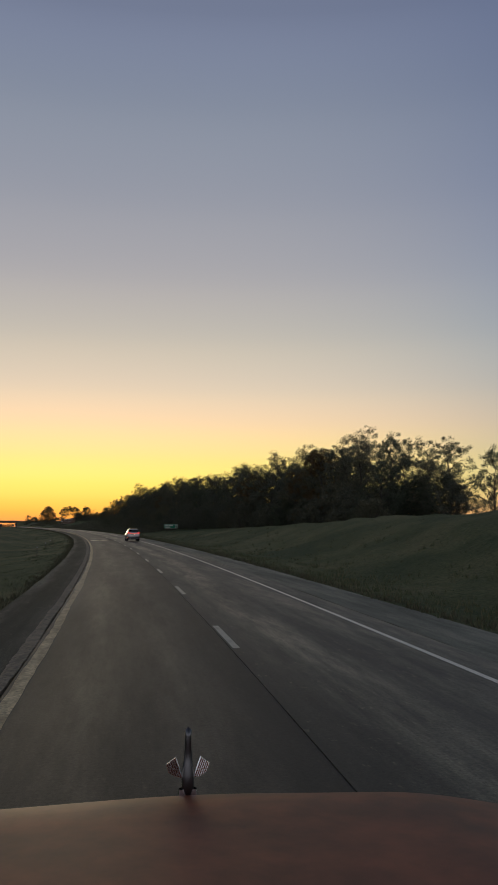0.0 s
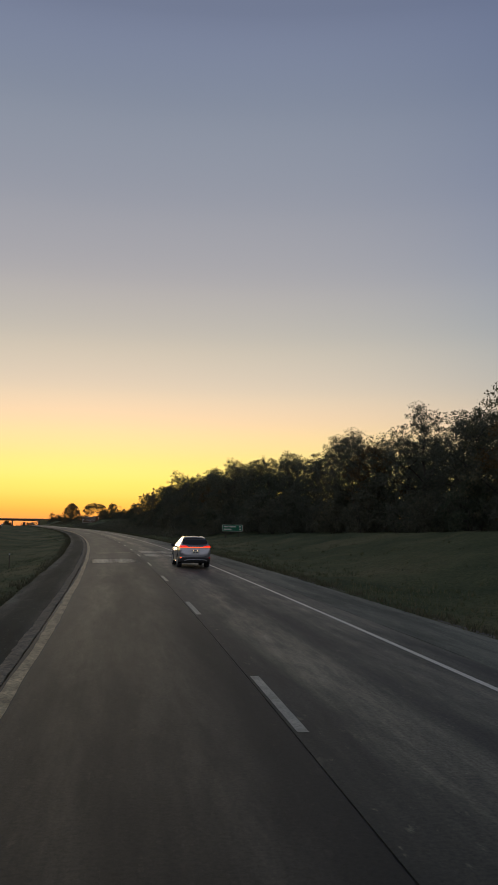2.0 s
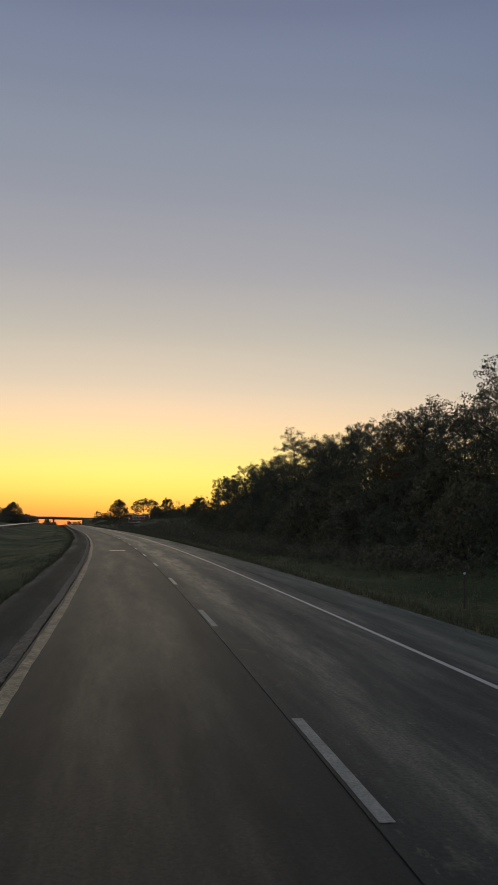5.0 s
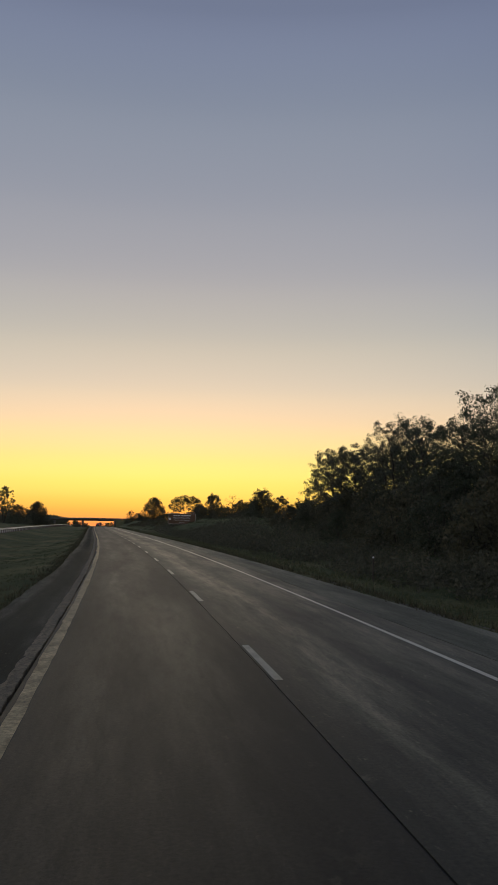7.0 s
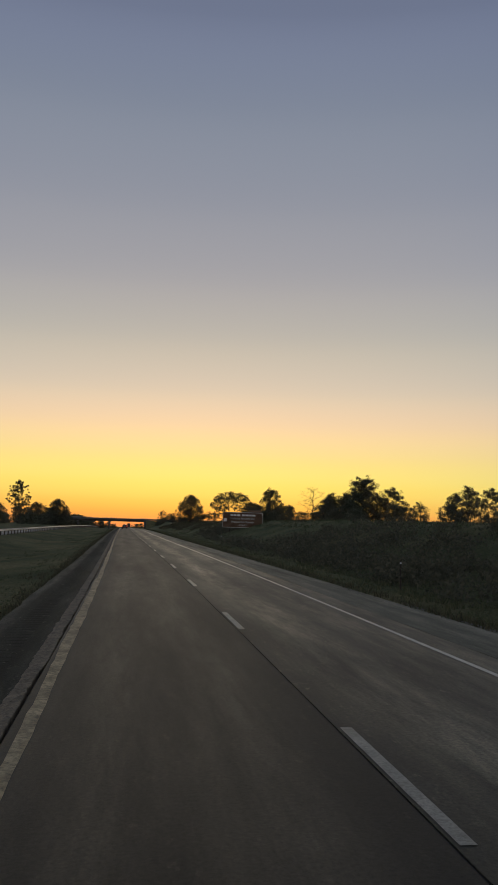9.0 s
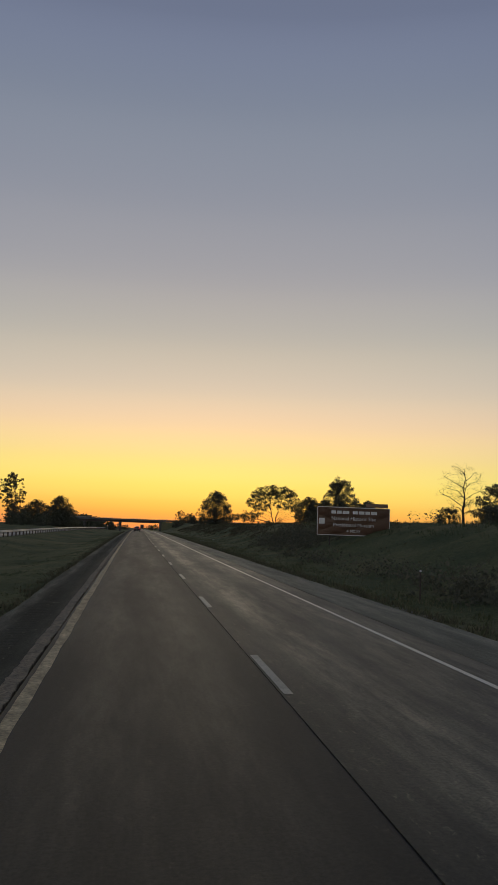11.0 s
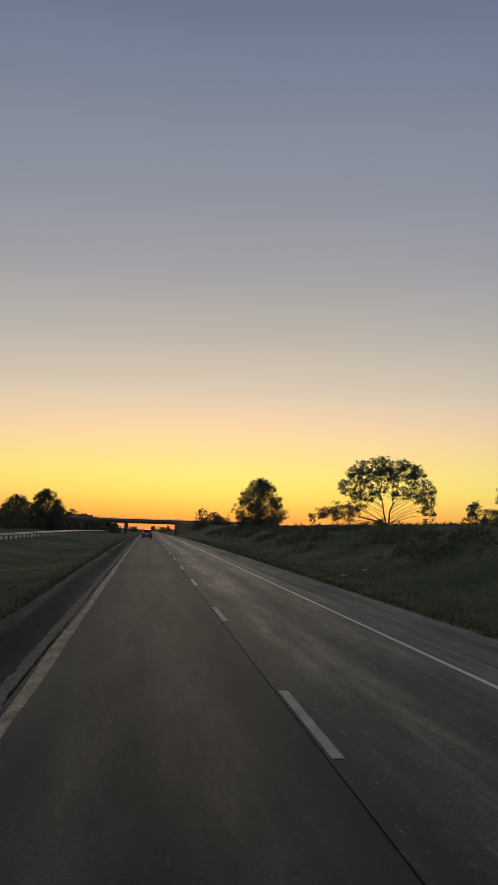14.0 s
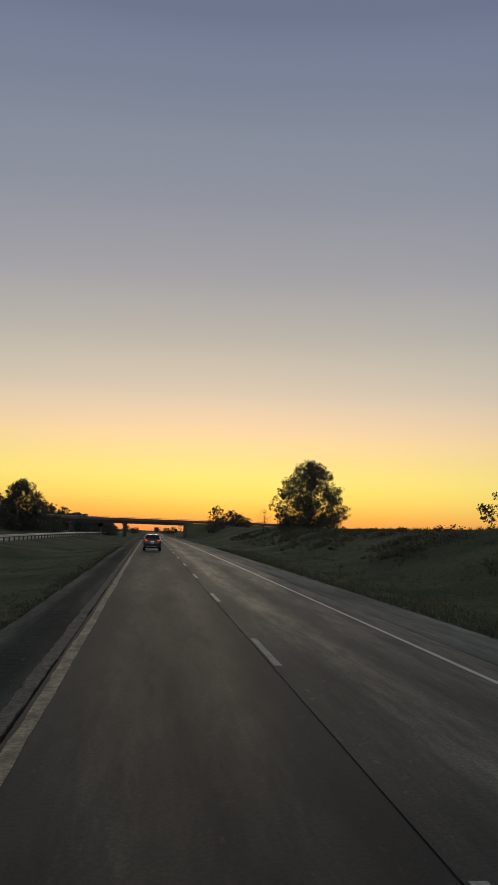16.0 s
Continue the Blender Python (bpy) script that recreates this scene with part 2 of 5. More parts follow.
M_WOOD = two_scale("weathered_post_wood", (0.1, 0.08, 0.06), (0.18, 0.15, 0.12), (0.06, 0.05, 0.04), 4.0, "Object", 0.9, 30.0, 0.4)


def ground_mat():
    m, nt, b = mat("rough_grass_ground")
    v = mapped(nt, "Object", (1, 1, 1))
    broad = ramp_out(nt, noise_out(nt, v, 0.09, 5), [(0.36, (0.075, 0.1, 0.055)), (0.5, (0.125, 0.142, 0.078)), (0.66, (0.2, 0.185, 0.11))])
    fine = noise_out(nt, v, 5.0, 8, 0.75)
    col = mix_out(nt, 1.0, broad, ramp_out(nt, fine, [(0.3, (0.35, 0.38, 0.3)), (0.72, (1.45, 1.4, 1.2))]), "MULTIPLY")
    nt.links.new(col, b.inputs["Base Color"])
    b.inputs["Roughness"].default_value = 0.95
    b.inputs["Specular IOR Level"].default_value = 0.15
    bump(nt, b, fine, 1.0, 0.12)
    return m


def leaf_mat(name, c1, c2, c3):
    m, nt, b = mat(name)
    g = nt.nodes.new("ShaderNodeNewGeometry")
    o = nt.nodes.new("ShaderNodeObjectInfo")
    col = ramp_out(nt, g.outputs["Random Per Island"], [(0.0, c1), (0.6, c2), (1.0, c3)])
    tint = ramp_out(nt, o.outputs["Random"], [(0.0, (0.75, 0.85, 0.75)), (0.6, (1, 1, 1)), (1.0, (1.14, 1.05, 0.88))])
    col = mix_out(nt, 1.0, col, tint, "MULTIPLY")
    nt.links.new(col, b.inputs["Base Color"])
    b.inputs["Roughness"].default_value = 0.62
    b.inputs["Specular IOR Level"].default_value = 0.3
    tr = nt.nodes.new("ShaderNodeBsdfTranslucent")
    nt.links.new(col, tr.inputs[0])
    mx = nt.nodes.new("ShaderNodeMixShader")
    mx.inputs[0].default_value = 0.4
    nt.links.new(b.outputs[0], mx.inputs[1])
    nt.links.new(tr.outputs[0], mx.inputs[2])
    nt.links.new(mx.outputs[0], nt.nodes["Material Output"].inputs[0])
    return m


M_GROUND = ground_mat()
M_LEAF = leaf_mat("green_leaves", (0.08, 0.088, 0.062), (0.12, 0.124, 0.088), (0.18, 0.165, 0.115))
M_LEAF_RUST = leaf_mat("rusty_leaves", (0.07, 0.05, 0.022), (0.13, 0.08, 0.03), (0.17, 0.11, 0.045))
M_BRUSH = leaf_mat("dry_brush", (0.085, 0.08, 0.048), (0.125, 0.112, 0.068), (0.17, 0.145, 0.09))
M_GRASS = leaf_mat("grass_blades", (0.08, 0.102, 0.055), (0.125, 0.14, 0.076), (0.19, 0.18, 0.11))
M_BARK = two_scale("tree_bark", (0.05, 0.042, 0.034), (0.09, 0.076, 0.06), (0.03, 0.026, 0.022), 3.0, "Object", 0.95, 18.0, 0.8, (1, 1, 0.25))

# ---- the road's line: curvature along s, integrated to a table ----
SS = np.arange(-160.0, 4200.0, 2.0)
_kx = np.interp(SS, [-160, 100, 160, 220, 280, 340, 400, 460, 540], [-0.575, -0.571, -0.59, -0.578, -0.471, -0.139, 0.043, 0.04, 0.0]) * 1e-3
_kz = np.interp(SS, [-160, -80, 40, 100, 160, 220, 280, 340, 400, 460, 520, 580, 640, 700, 760, 900, 1000],
                [0.0, 0.0176, 0.0227, 0.0164, 0.0039, 0.0029, -0.0166, -0.0259, -0.0013, 0.0026, -0.0154, -0.0259, -0.04, -0.03, -0.01, 0.02, 0.0]) * 1e-3
_i0 = int(np.argmin(abs(SS - 600)))
_h = np.cumsum(_kx) * 2
_h -= _h[_i0]
_g = np.cumsum(_kz) * 2
_g -= _g[_i0]
_x = np.cumsum(np.sin(_h)) * 2
_y = np.cumsum(np.cos(_h)) * 2
_z = np.cumsum(_g) * 2
_x -= _x[_i0]
_y -= _y[_i0] - 600
_z -= _z[_i0]


def crown(d):
    """The crossfall of the carriageway: two per cent to both sides, and a little more on the shoulders."""
    return -0.02 * np.minimum(np.abs(d), 3.9) - 0.035 * np.maximum(np.abs(d) - 3.9, 0)


def rp(s, d, z=0.0, surface=False):
    """Places at s metres along the road, d to the right of its middle line and z above it."""
    s, d = np.broadcast_arrays(np.asarray(s, float), np.asarray(d, float))
    h = np.interp(s, SS, _h)
    zz = np.interp(s, SS, _z) + z + (crown(d) if surface else 0)
    return np.stack([np.interp(s, SS, _x) + d * np.cos(h), np.interp(s, SS, _y) - d * np.sin(h), zz], -1)


def at_road(s, d, z=0.0, turn=0.0, surface=False):
    """A pose on the road, y ahead along it."""
    x, y, zz = rp(s, d, z, surface)
    return pose(x, y, zz, 0, 0, -math.degrees(float(np.interp(s, SS, _h))) + turn)


# ---- mesh helpers ----


def mesh_of(name, verts, faces, material, smooth=False, uvs=None):
    me = bpy.data.meshes.new(name)
    me.from_pydata([tuple(v) for v in verts], [], [tuple(f) for f in faces])
    if uvs is not None:
        layer = me.uv_layers.new(name="UVMap")
        idx = np.empty(len(me.loops), dtype=np.int32)
        me.loops.foreach_get("vertex_index", idx)
        layer.data.foreach_set("uv", np.asarray(uvs, np.float32)[idx].ravel())
    me.materials.append(material)
    if smooth:
        me.shade_smooth()
    me.update()
    return me


def part(name, bm, material, parent, label="", smooth=False):
    """Links a bmesh as one mesh object under a thing or a part."""
    me = bpy.data.meshes.new(name)
    bmesh.ops.recalc_face_normals(bm, faces=bm.faces)
    bm.to_mesh(me)
    bm.free()
    me.materials.append(material)
    if smooth:
        me.shade_smooth()
    ob = new(name, me)
    ob.parent = parent
    if label:
        ob["label"] = label
    return ob


def thing(name, label, category, m=None, group="", kind=""):
    ob = new(name)
    ob.empty_display_size = 0.2
    if m is not None:
        ob.matrix_world = m
    return tagged(ob, label, category, group, kind)


def box(bm, x0, x1, y0, y1, z0, z1, bevel=0.0, m=None):
    r = bmesh.ops.create_cube(bm, size=1.0)
    vs = r["verts"]
    for v in vs:
        v.co = Vector(((x0 + x1) / 2 + v.co.x * (x1 - x0), (y0 + y1) / 2 + v.co.y * (y1 - y0), (z0 + z1) / 2 + v.co.z * (z1 - z0)))
    if m is not None:
        bmesh.ops.transform(bm, matrix=m, verts=vs)
    if bevel:
        es = list({e for v in vs for e in v.link_edges})
        bmesh.ops.bevel(bm, geom=es, offset=bevel, segments=2, affect="EDGES", profile=0.5)
    return bm


def cyl(bm, p0, p1, r0, r1=None, seg=12):
    p0, p1 = Vector(p0), Vector(p1)
    d = p1 - p0
    m = Matrix.Translation((p0 + p1) / 2) @ d.to_track_quat("Z", "Y").to_matrix().to_4x4()
    bmesh.ops.create_cone(bm, cap_ends=True, segments=seg, radius1=r0, radius2=r0 if r1 is None else r1, depth=d.length, matrix=m)
    return bm


def ribbon(name, s0, s1, ds, dcols, z_top, material, parent=None, thick=0.0, jag=None, smooth=False):
    """A strip of pavement along the road: columns at offsets dcols, surface z_top above the crowned line; with sides thick deep."""
    s = np.arange(s0, s1 + ds * 0.5, ds)
    n, k = len(s), len(dcols)
    D = np.repeat(np.asarray(dcols, float)[None], n, 0)
    if jag is not None:
        jag(s, D)
    S = np.repeat(s[:, None], k, 1)
    P = rp(S, D, z_top, True)
    verts = list(P.reshape(-1, 3))
    uvs = list(np.stack([D, S], -1).reshape(-1, 2))
    faces = [(i * k + j, i * k + j + 1, (i + 1) * k + j + 1, (i + 1) * k + j) for i in range(n - 1) for j in range(k - 1)]
    if thick:
        for j in (0, k - 1):
            b0 = len(verts)
            for i in range(n):
                verts.append(P[i, j] - np.array([0, 0, thick]))
                uvs.append((D[i, j] + (thick if j else -thick), s[i]))
            for i in range(n - 1):
                q = (i * k + j, (i + 1) * k + j, b0 + i + 1, b0 + i)
                faces.append(q if j == 0 else q[::-1])
    ob = new(name, mesh_of(name, verts, faces, material, smooth, uvs))
    ob.parent = parent
    return ob

# ---- ground ----


def bank(s):
    """Height of the grassy bank's crest on the right, along the road."""
    return np.interp(s, [-160, 40, 75, 110, 165, 230, 290, 345, 400, 480, 560, 640, 760, 840, 900, 1100], [3.9, 3.6, 3.1, 2.2, 1.3, 1.2, 1.8, 2.6, 3.3, 3.4, 3.2, 3.0, 3.2, 5.0, 3.0, 1.0])


def ground_z(s, d):
    """Height of the ground over the road's own height line."""
    s, d = np.broadcast_arrays(np.asarray(s, float), np.asarray(d, float))
    c = bank(s)
    right = np.interp(d, [0, 5.6, 6.6, 10.5], [-0.5, -0.42, -0.2, -0.42])
    rise = np.clip((d - 10.5) / 15.5, 0, 1)
    right = np.where(d > 10.5, -0.42 + (c + 0.42) * (rise * rise * (3 - 2 * rise)), right)
    right = right + np.clip((d - 26) / 60, 0, 1) * 0.9
    left = np.interp(-d, [0, 5.2, 6.2, 9.5, 13, 17, 19.5, 21, 33, 36, 48, 70], [-0.5, -0.42, -0.3, -0.75, -0.95, -0.5, -0.15, -0.25, -0.25, -0.1, 0.9, 1.6])
    return np.where(d > 0, right, left)


def ground_at(s, d):
    return rp(s, d, float(ground_z(s, d)))


def build_ground():
    s = np.concatenate([np.arange(-150, 720, 4.0), np.arange(720, 1200, 16.0), np.arange(1200, 4200, 150.0)])
    d = np.array([-1500, -900, -500, -250, -140, -95, -70, -58, -48, -41, -36, -33, -28, -24, -21, -19.5, -18, -16, -14, -12, -10.5, -9, -7.8, -6.8, -6.2, -5.7, -5.2, -3, 0,
                  3, 6.0, 6.6, 7.2, 7.9, 8.7, 9.6, 10.5, 11.6, 12.8, 14, 15.4, 17, 18.8, 20.6, 22.6, 24.6, 27, 31, 37, 45, 58, 80, 120, 200, 360, 700, 1500], float)
    S, D = np.meshgrid(s, d, indexing="ij")
    Z = ground_z(S, D)
    rng = np.random.default_rng(4)
    soft = (np.abs(D) > 6.7) & ~((D < -18.5) & (D > -34.5))
    Z = Z + np.where(soft, rng.normal(0, 1, Z.shape) * np.clip((np.abs(D) - 6.4) * 0.02, 0.012, 0.09), 0)
    P = rp(S, D, Z)
    n, k = S.shape
    faces = [(i * k + j, i * k + j + 1, (i + 1) * k + j + 1, (i + 1) * k + j) for i in range(n - 1) for j in range(k - 1)]
    ob = new("ground", mesh_of("ground", P.reshape(-1, 3), faces, M_GROUND, True))
    return tagged(ob, "dark rough grass ground with a bank and a shallow median", "ground", kind="structure")


build_ground()

# ---- the carriageway ----
ROAD0, ROAD1 = -150, 1300
road = thing("road", "grey-brown worn concrete two-lane carriageway with dark streaks", "road", kind="structure")
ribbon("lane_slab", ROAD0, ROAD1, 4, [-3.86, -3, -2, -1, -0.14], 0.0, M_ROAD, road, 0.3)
ribbon("lane_slab", ROAD0, ROAD1, 4, [-0.11, 1, 2, 3, 4.5], 0.0, M_ROAD_R, road, 0.3)
ribbon("joint_sealant", ROAD0, ROAD1, 4, [-0.15, -0.095], -0.015, M_JOINT, road)


def crack_edge(amount, col, seed, step=0.5):
    def jag(s, D):
        rng = np.random.default_rng(seed)
        w = np.cumsum(rng.normal(0, amount, len(s)))
        w -= np.convolve(np.pad(w, 20, "edge"), np.ones(41) / 41, "valid")
        D[:, col] += np.clip(w + rng.normal(0, amount * 0.6, len(s)), -0.11, 0.11)
    return jag


left_shoulder = thing("shoulder", "dark asphalt left shoulder with a broken pale concrete lip", "road shoulder", kind="structure")
ribbon("asphalt_strip", ROAD0, ROAD1, 1.0, [-5.62, -5.2, -4.6, -4.0], -0.03, M_SHOULDER, left_shoulder, 0.4, crack_edge(0.02, 0, 21))
ribbon("crack_bed", ROAD0, ROAD1, 4.0, [-4.05, -3.83], -0.1, M_JOINT, left_shoulder)


def broken_lip(s0, s1, step):
    """A crumbling edge of old concrete: lumps of uneven height and a ragged outline."""
    g = np.random.default_rng(5)
    s = np.arange(s0, s1, step)
    n = len(s)
    walk_ = np.cumsum(g.normal(0, 0.02, n))
    walk_ -= np.convolve(np.pad(walk_, 30, "edge"), np.ones(61) / 61, "valid")
    inner = -3.905 + np.clip(walk_, -0.03, 0.03) * 0.7 + g.normal(0, 0.01, n)
    outer = -4.17 + np.clip(np.roll(walk_, 57), -0.07, 0.07) * 0.3 + g.normal(0, 0.009, n)
    cols = np.array([1.04, 1.0, 0.8, 0.55, 0.3, 0.06, 0.0, 0.0])
    D = inner[:, None] + (outer - inner)[:, None] * cols[None]
    lump = np.repeat(g.normal(0, 0.004, (n // 4 + 1, 8)), 4, 0)[:n] + g.normal(0, 0.006, (n, 8))
    Z = np.array([-0.05, -0.028, -0.014, -0.006, -0.002, -0.004, -0.012, -0.11])[None] + lump * np.array([0, 0.5, 1, 1, 1, 0.8, 0.3, 0])[None]
    P = rp(np.repeat(s[:, None], 8, 1), D, Z, True)
    faces = [(i * 8 + j, i * 8 + j + 1, (i + 1) * 8 + j + 1, (i + 1) * 8 + j) for i in range(n - 1) for j in range(7)]
    ob = new("broken_lip", mesh_of("broken_lip", P.reshape(-1, 3), faces, M_LIP, False, np.stack([D, np.repeat(s[:, None], 8, 1)], -1).reshape(-1, 2)))
    ob.parent = left_shoulder


broken_lip(-20, 700, 0.2)
right_shoulder = thing("shoulder", "grey asphalt right shoulder with a thin dark seam and gravel edge", "road shoulder", kind="structure")
ribbon("seam", ROAD0, ROAD1, 2.0, [4.48, 4.7], -0.04, M_JOINT, right_shoulder)
ribbon("asphalt_strip", ROAD0, ROAD1, 1.0, [4.575, 5.2, 5.9, 6.6], -0.014, M_SHOULDER_R, right_shoulder, 0.35, crack_edge(0.012, 0, 8))
ribbon("gravel_edge", ROAD0, 760, 1.0, [6.5, 6.72, 6.95], -0.035, M_GRAVEL, right_shoulder, 0.3, crack_edge(0.06, 2, 9))

lines = thing("edge_line", "worn pale yellow left edge line on the concrete", "road marking", kind="structure")
ribbon("paint", ROAD0, ROAD1, 0.5, [-3.79, -3.685, -3.585], 0.004, M_YELLOW, lines, 0.0, lambda s, D: (crack_edge(0.009, 0, 31)(s, D), crack_edge(0.006, 2, 32)(s, D)))
lines = thing("edge_line", "white right edge line on the concrete", "road marking", kind="structure")
ribbon("paint", ROAD0, ROAD1, 2.0, [3.56, 3.69], 0.004, M_WHITE, lines)

dashes = thing("lane_line", "broken white lane line of short worn dashes", "road marking", kind="structure")
for i in range(-10, 100):
    s1 = 12.192 * i
    ribbon("dash", s1 - 3.33, s1 + 0.15, 0.87, [-0.07, 0.07], 0.004, M_DASH, dashes)

mark = ribbon("speed_mark", 225.2, 226.2, 0.25, [-2.28, -1.065], 0.004, M_WHITE)
tagged(mark, "white transverse painted bar across the lane", "road marking", kind="structure")


def streaked_patch(s0, s1, d0, d1):
    """A pale stretch of painted road sheen that thins out at its ends."""
    d, s = np.linspace(d0, d1, 9), np.linspace(s0, s1, 9)
    S, D = np.meshgrid(s, d, indexing="ij")
    faces = [(i * 9 + j, i * 9 + j + 1, (i + 1) * 9 + j + 1, (i + 1) * 9 + j) for i in range(8) for j in range(8)]
    uvs = np.stack([(D - d0) / (d1 - d0), (S - s0) / (s1 - s0)], -1).reshape(-1, 2)
    ob = new("sheen_patch", mesh_of("sheen_patch", rp(S, D, 0.004, True).reshape(-1, 3), faces, M_PATCH, False, uvs))
    tagged(ob, "pale streaks of road sheen painted over the lane", "pavement patch", "concrete patches", "structure")


# bright reflections on the lanes, laid on as pale see-through sheets
for s0, s1, d0, d1 in ((109.2, 116.2, -3.5, -0.25), (118.2, 124.2, 0.2, 3.75), (124.6, 131.8, 0.15, 3.95), (124.9, 126.0, -3.3, 0.1)):
    streaked_patch(s0, s1, d0, d1)

rumble = thing("rumble_strip", "row of shallow dark grooves across the asphalt shoulder", "rumble strip", kind="structure")
_rv, _rf, _ru = [], [], []
for s in np.arange(300, 620, 0.42):
    b0 = len(_rv)
    for ds, dz in ((0, -0.032), (0.05, -0.025), (0.22, -0.025), (0.27, -0.032)):
        for d in (-5.1, -4.55):
            _rv.append(rp(s + ds, d, dz, True))
            _ru.append((d, s + ds))
    _rf += [(b0 + 2 * j, b0 + 2 * j + 1, b0 + 2 * j + 3, b0 + 2 * j + 2) for j in range(3)]
ob = new("rib", mesh_of("rib", _rv, _rf, M_SHOULDER, False, _ru))
ob.parent = rumble
tagged(ob, kind="stuff")

opposite = thing("opposite_road", "pale concrete carriageway beyond the grass median", "road", kind="structure")
ribbon("lane_slab", ROAD0, ROAD1, 6, [-32.5, -29, -25, -21.2], 0.62, M_OPP, opposite, 0.6)
ribbon("paint", ROAD0, ROAD1, 6, [-22.6, -22.4], 0.627, M_WHITE, opposite)

# ---- trees ----


def tube(verts, faces, pts, radii, seg=6):
    """A tapered branch through pts."""
    base = len(verts)
    pts = [Vector(p) for p in pts]
    for i, p in enumerate(pts):
        way = (pts[min(i + 1, len(pts) - 1)] - pts[max(i - 1, 0)]).normalized()
        a = way.orthogonal().normalized()
        b = way.cross(a)
        for k in range(seg):
            t = 2 * math.pi * k / seg
            verts.append(p + float(radii[i]) * (math.cos(t) * a + math.sin(t) * b))
    for i in range(len(pts) - 1):
        for k in range(seg):
            q = base + i * seg
            faces.append((q + k, q + (k + 1) % seg, q + seg + (k + 1) % seg, q + seg + k))


def leaves(centres, spread, count, size, rng, squash=0.8):
    """Small pointed leaf sprays within a ball round every centre."""
    c = np.repeat(np.asarray(centres), count, 0)
    n = len(c)
    off = rng.normal(0, 1, (n, 3))
    off *= (rng.uniform(0, 1, n) ** 0.42 / np.linalg.norm(off, axis=1) * np.repeat(np.asarray(spread), count))[:, None]
    off[:, 2] *= squash
    p = c + off
    a = rng.normal(0, 1, (n, 3)) + np.array([0, 0, 0.35])
    a /= np.linalg.norm(a, axis=1)[:, None]
    b = np.cross(a, rng.normal(0, 1, (n, 3)))
    b /= np.linalg.norm(b, axis=1)[:, None]
    ln = size * rng.uniform(0.55, 1.3, n)[:, None]
    wd = ln * rng.uniform(0.4, 0.85, n)[:, None]
    v = np.stack([p - a * ln * 0.4 - b * wd * 0.5, p - a * ln * 0.4 + b * wd * 0.5, p + a * ln * 0.6], 1).reshape(-1, 3)
    return v, np.arange(n * 3).reshape(-1, 3)


def crown_lobes(rng, height, width, base, count, lean):
    """Rounded masses of foliage that make up a crown: (centre, radius); the widest stand low for a small lean."""
    out = []
    for j in range(count):
        u = (j + 0.5) / count
        ang = j * 2.39996 + rng.uniform(-0.4, 0.4)
        env = math.sqrt(max(0.0, 1 - (2 * u ** lean - 1) ** 2))
        r = width * rng.uniform(0.15, 0.22) * (1.05 - 0.35 * u) * (1.0 if count < 30 else 0.8)
        rad = max(0.0, width * 0.5 * env - r * 0.85) * rng.uniform(0.75, 1.12)
        z = height * (base + (1 - base) * u)
        z = min(z, height - r * rng.uniform(0.7, 1.1))
        out.append((Vector((math.cos(ang) * rad, math.sin(ang) * rad, max(z, r * 0.6))), r))
    for u in (0.3, 0.52, 0.74):
        out.append((Vector((rng.normal(0, 0.03) * width, rng.normal(0, 0.03) * width, height * (base + (1 - base) * u))), width * 0.2))
    return out


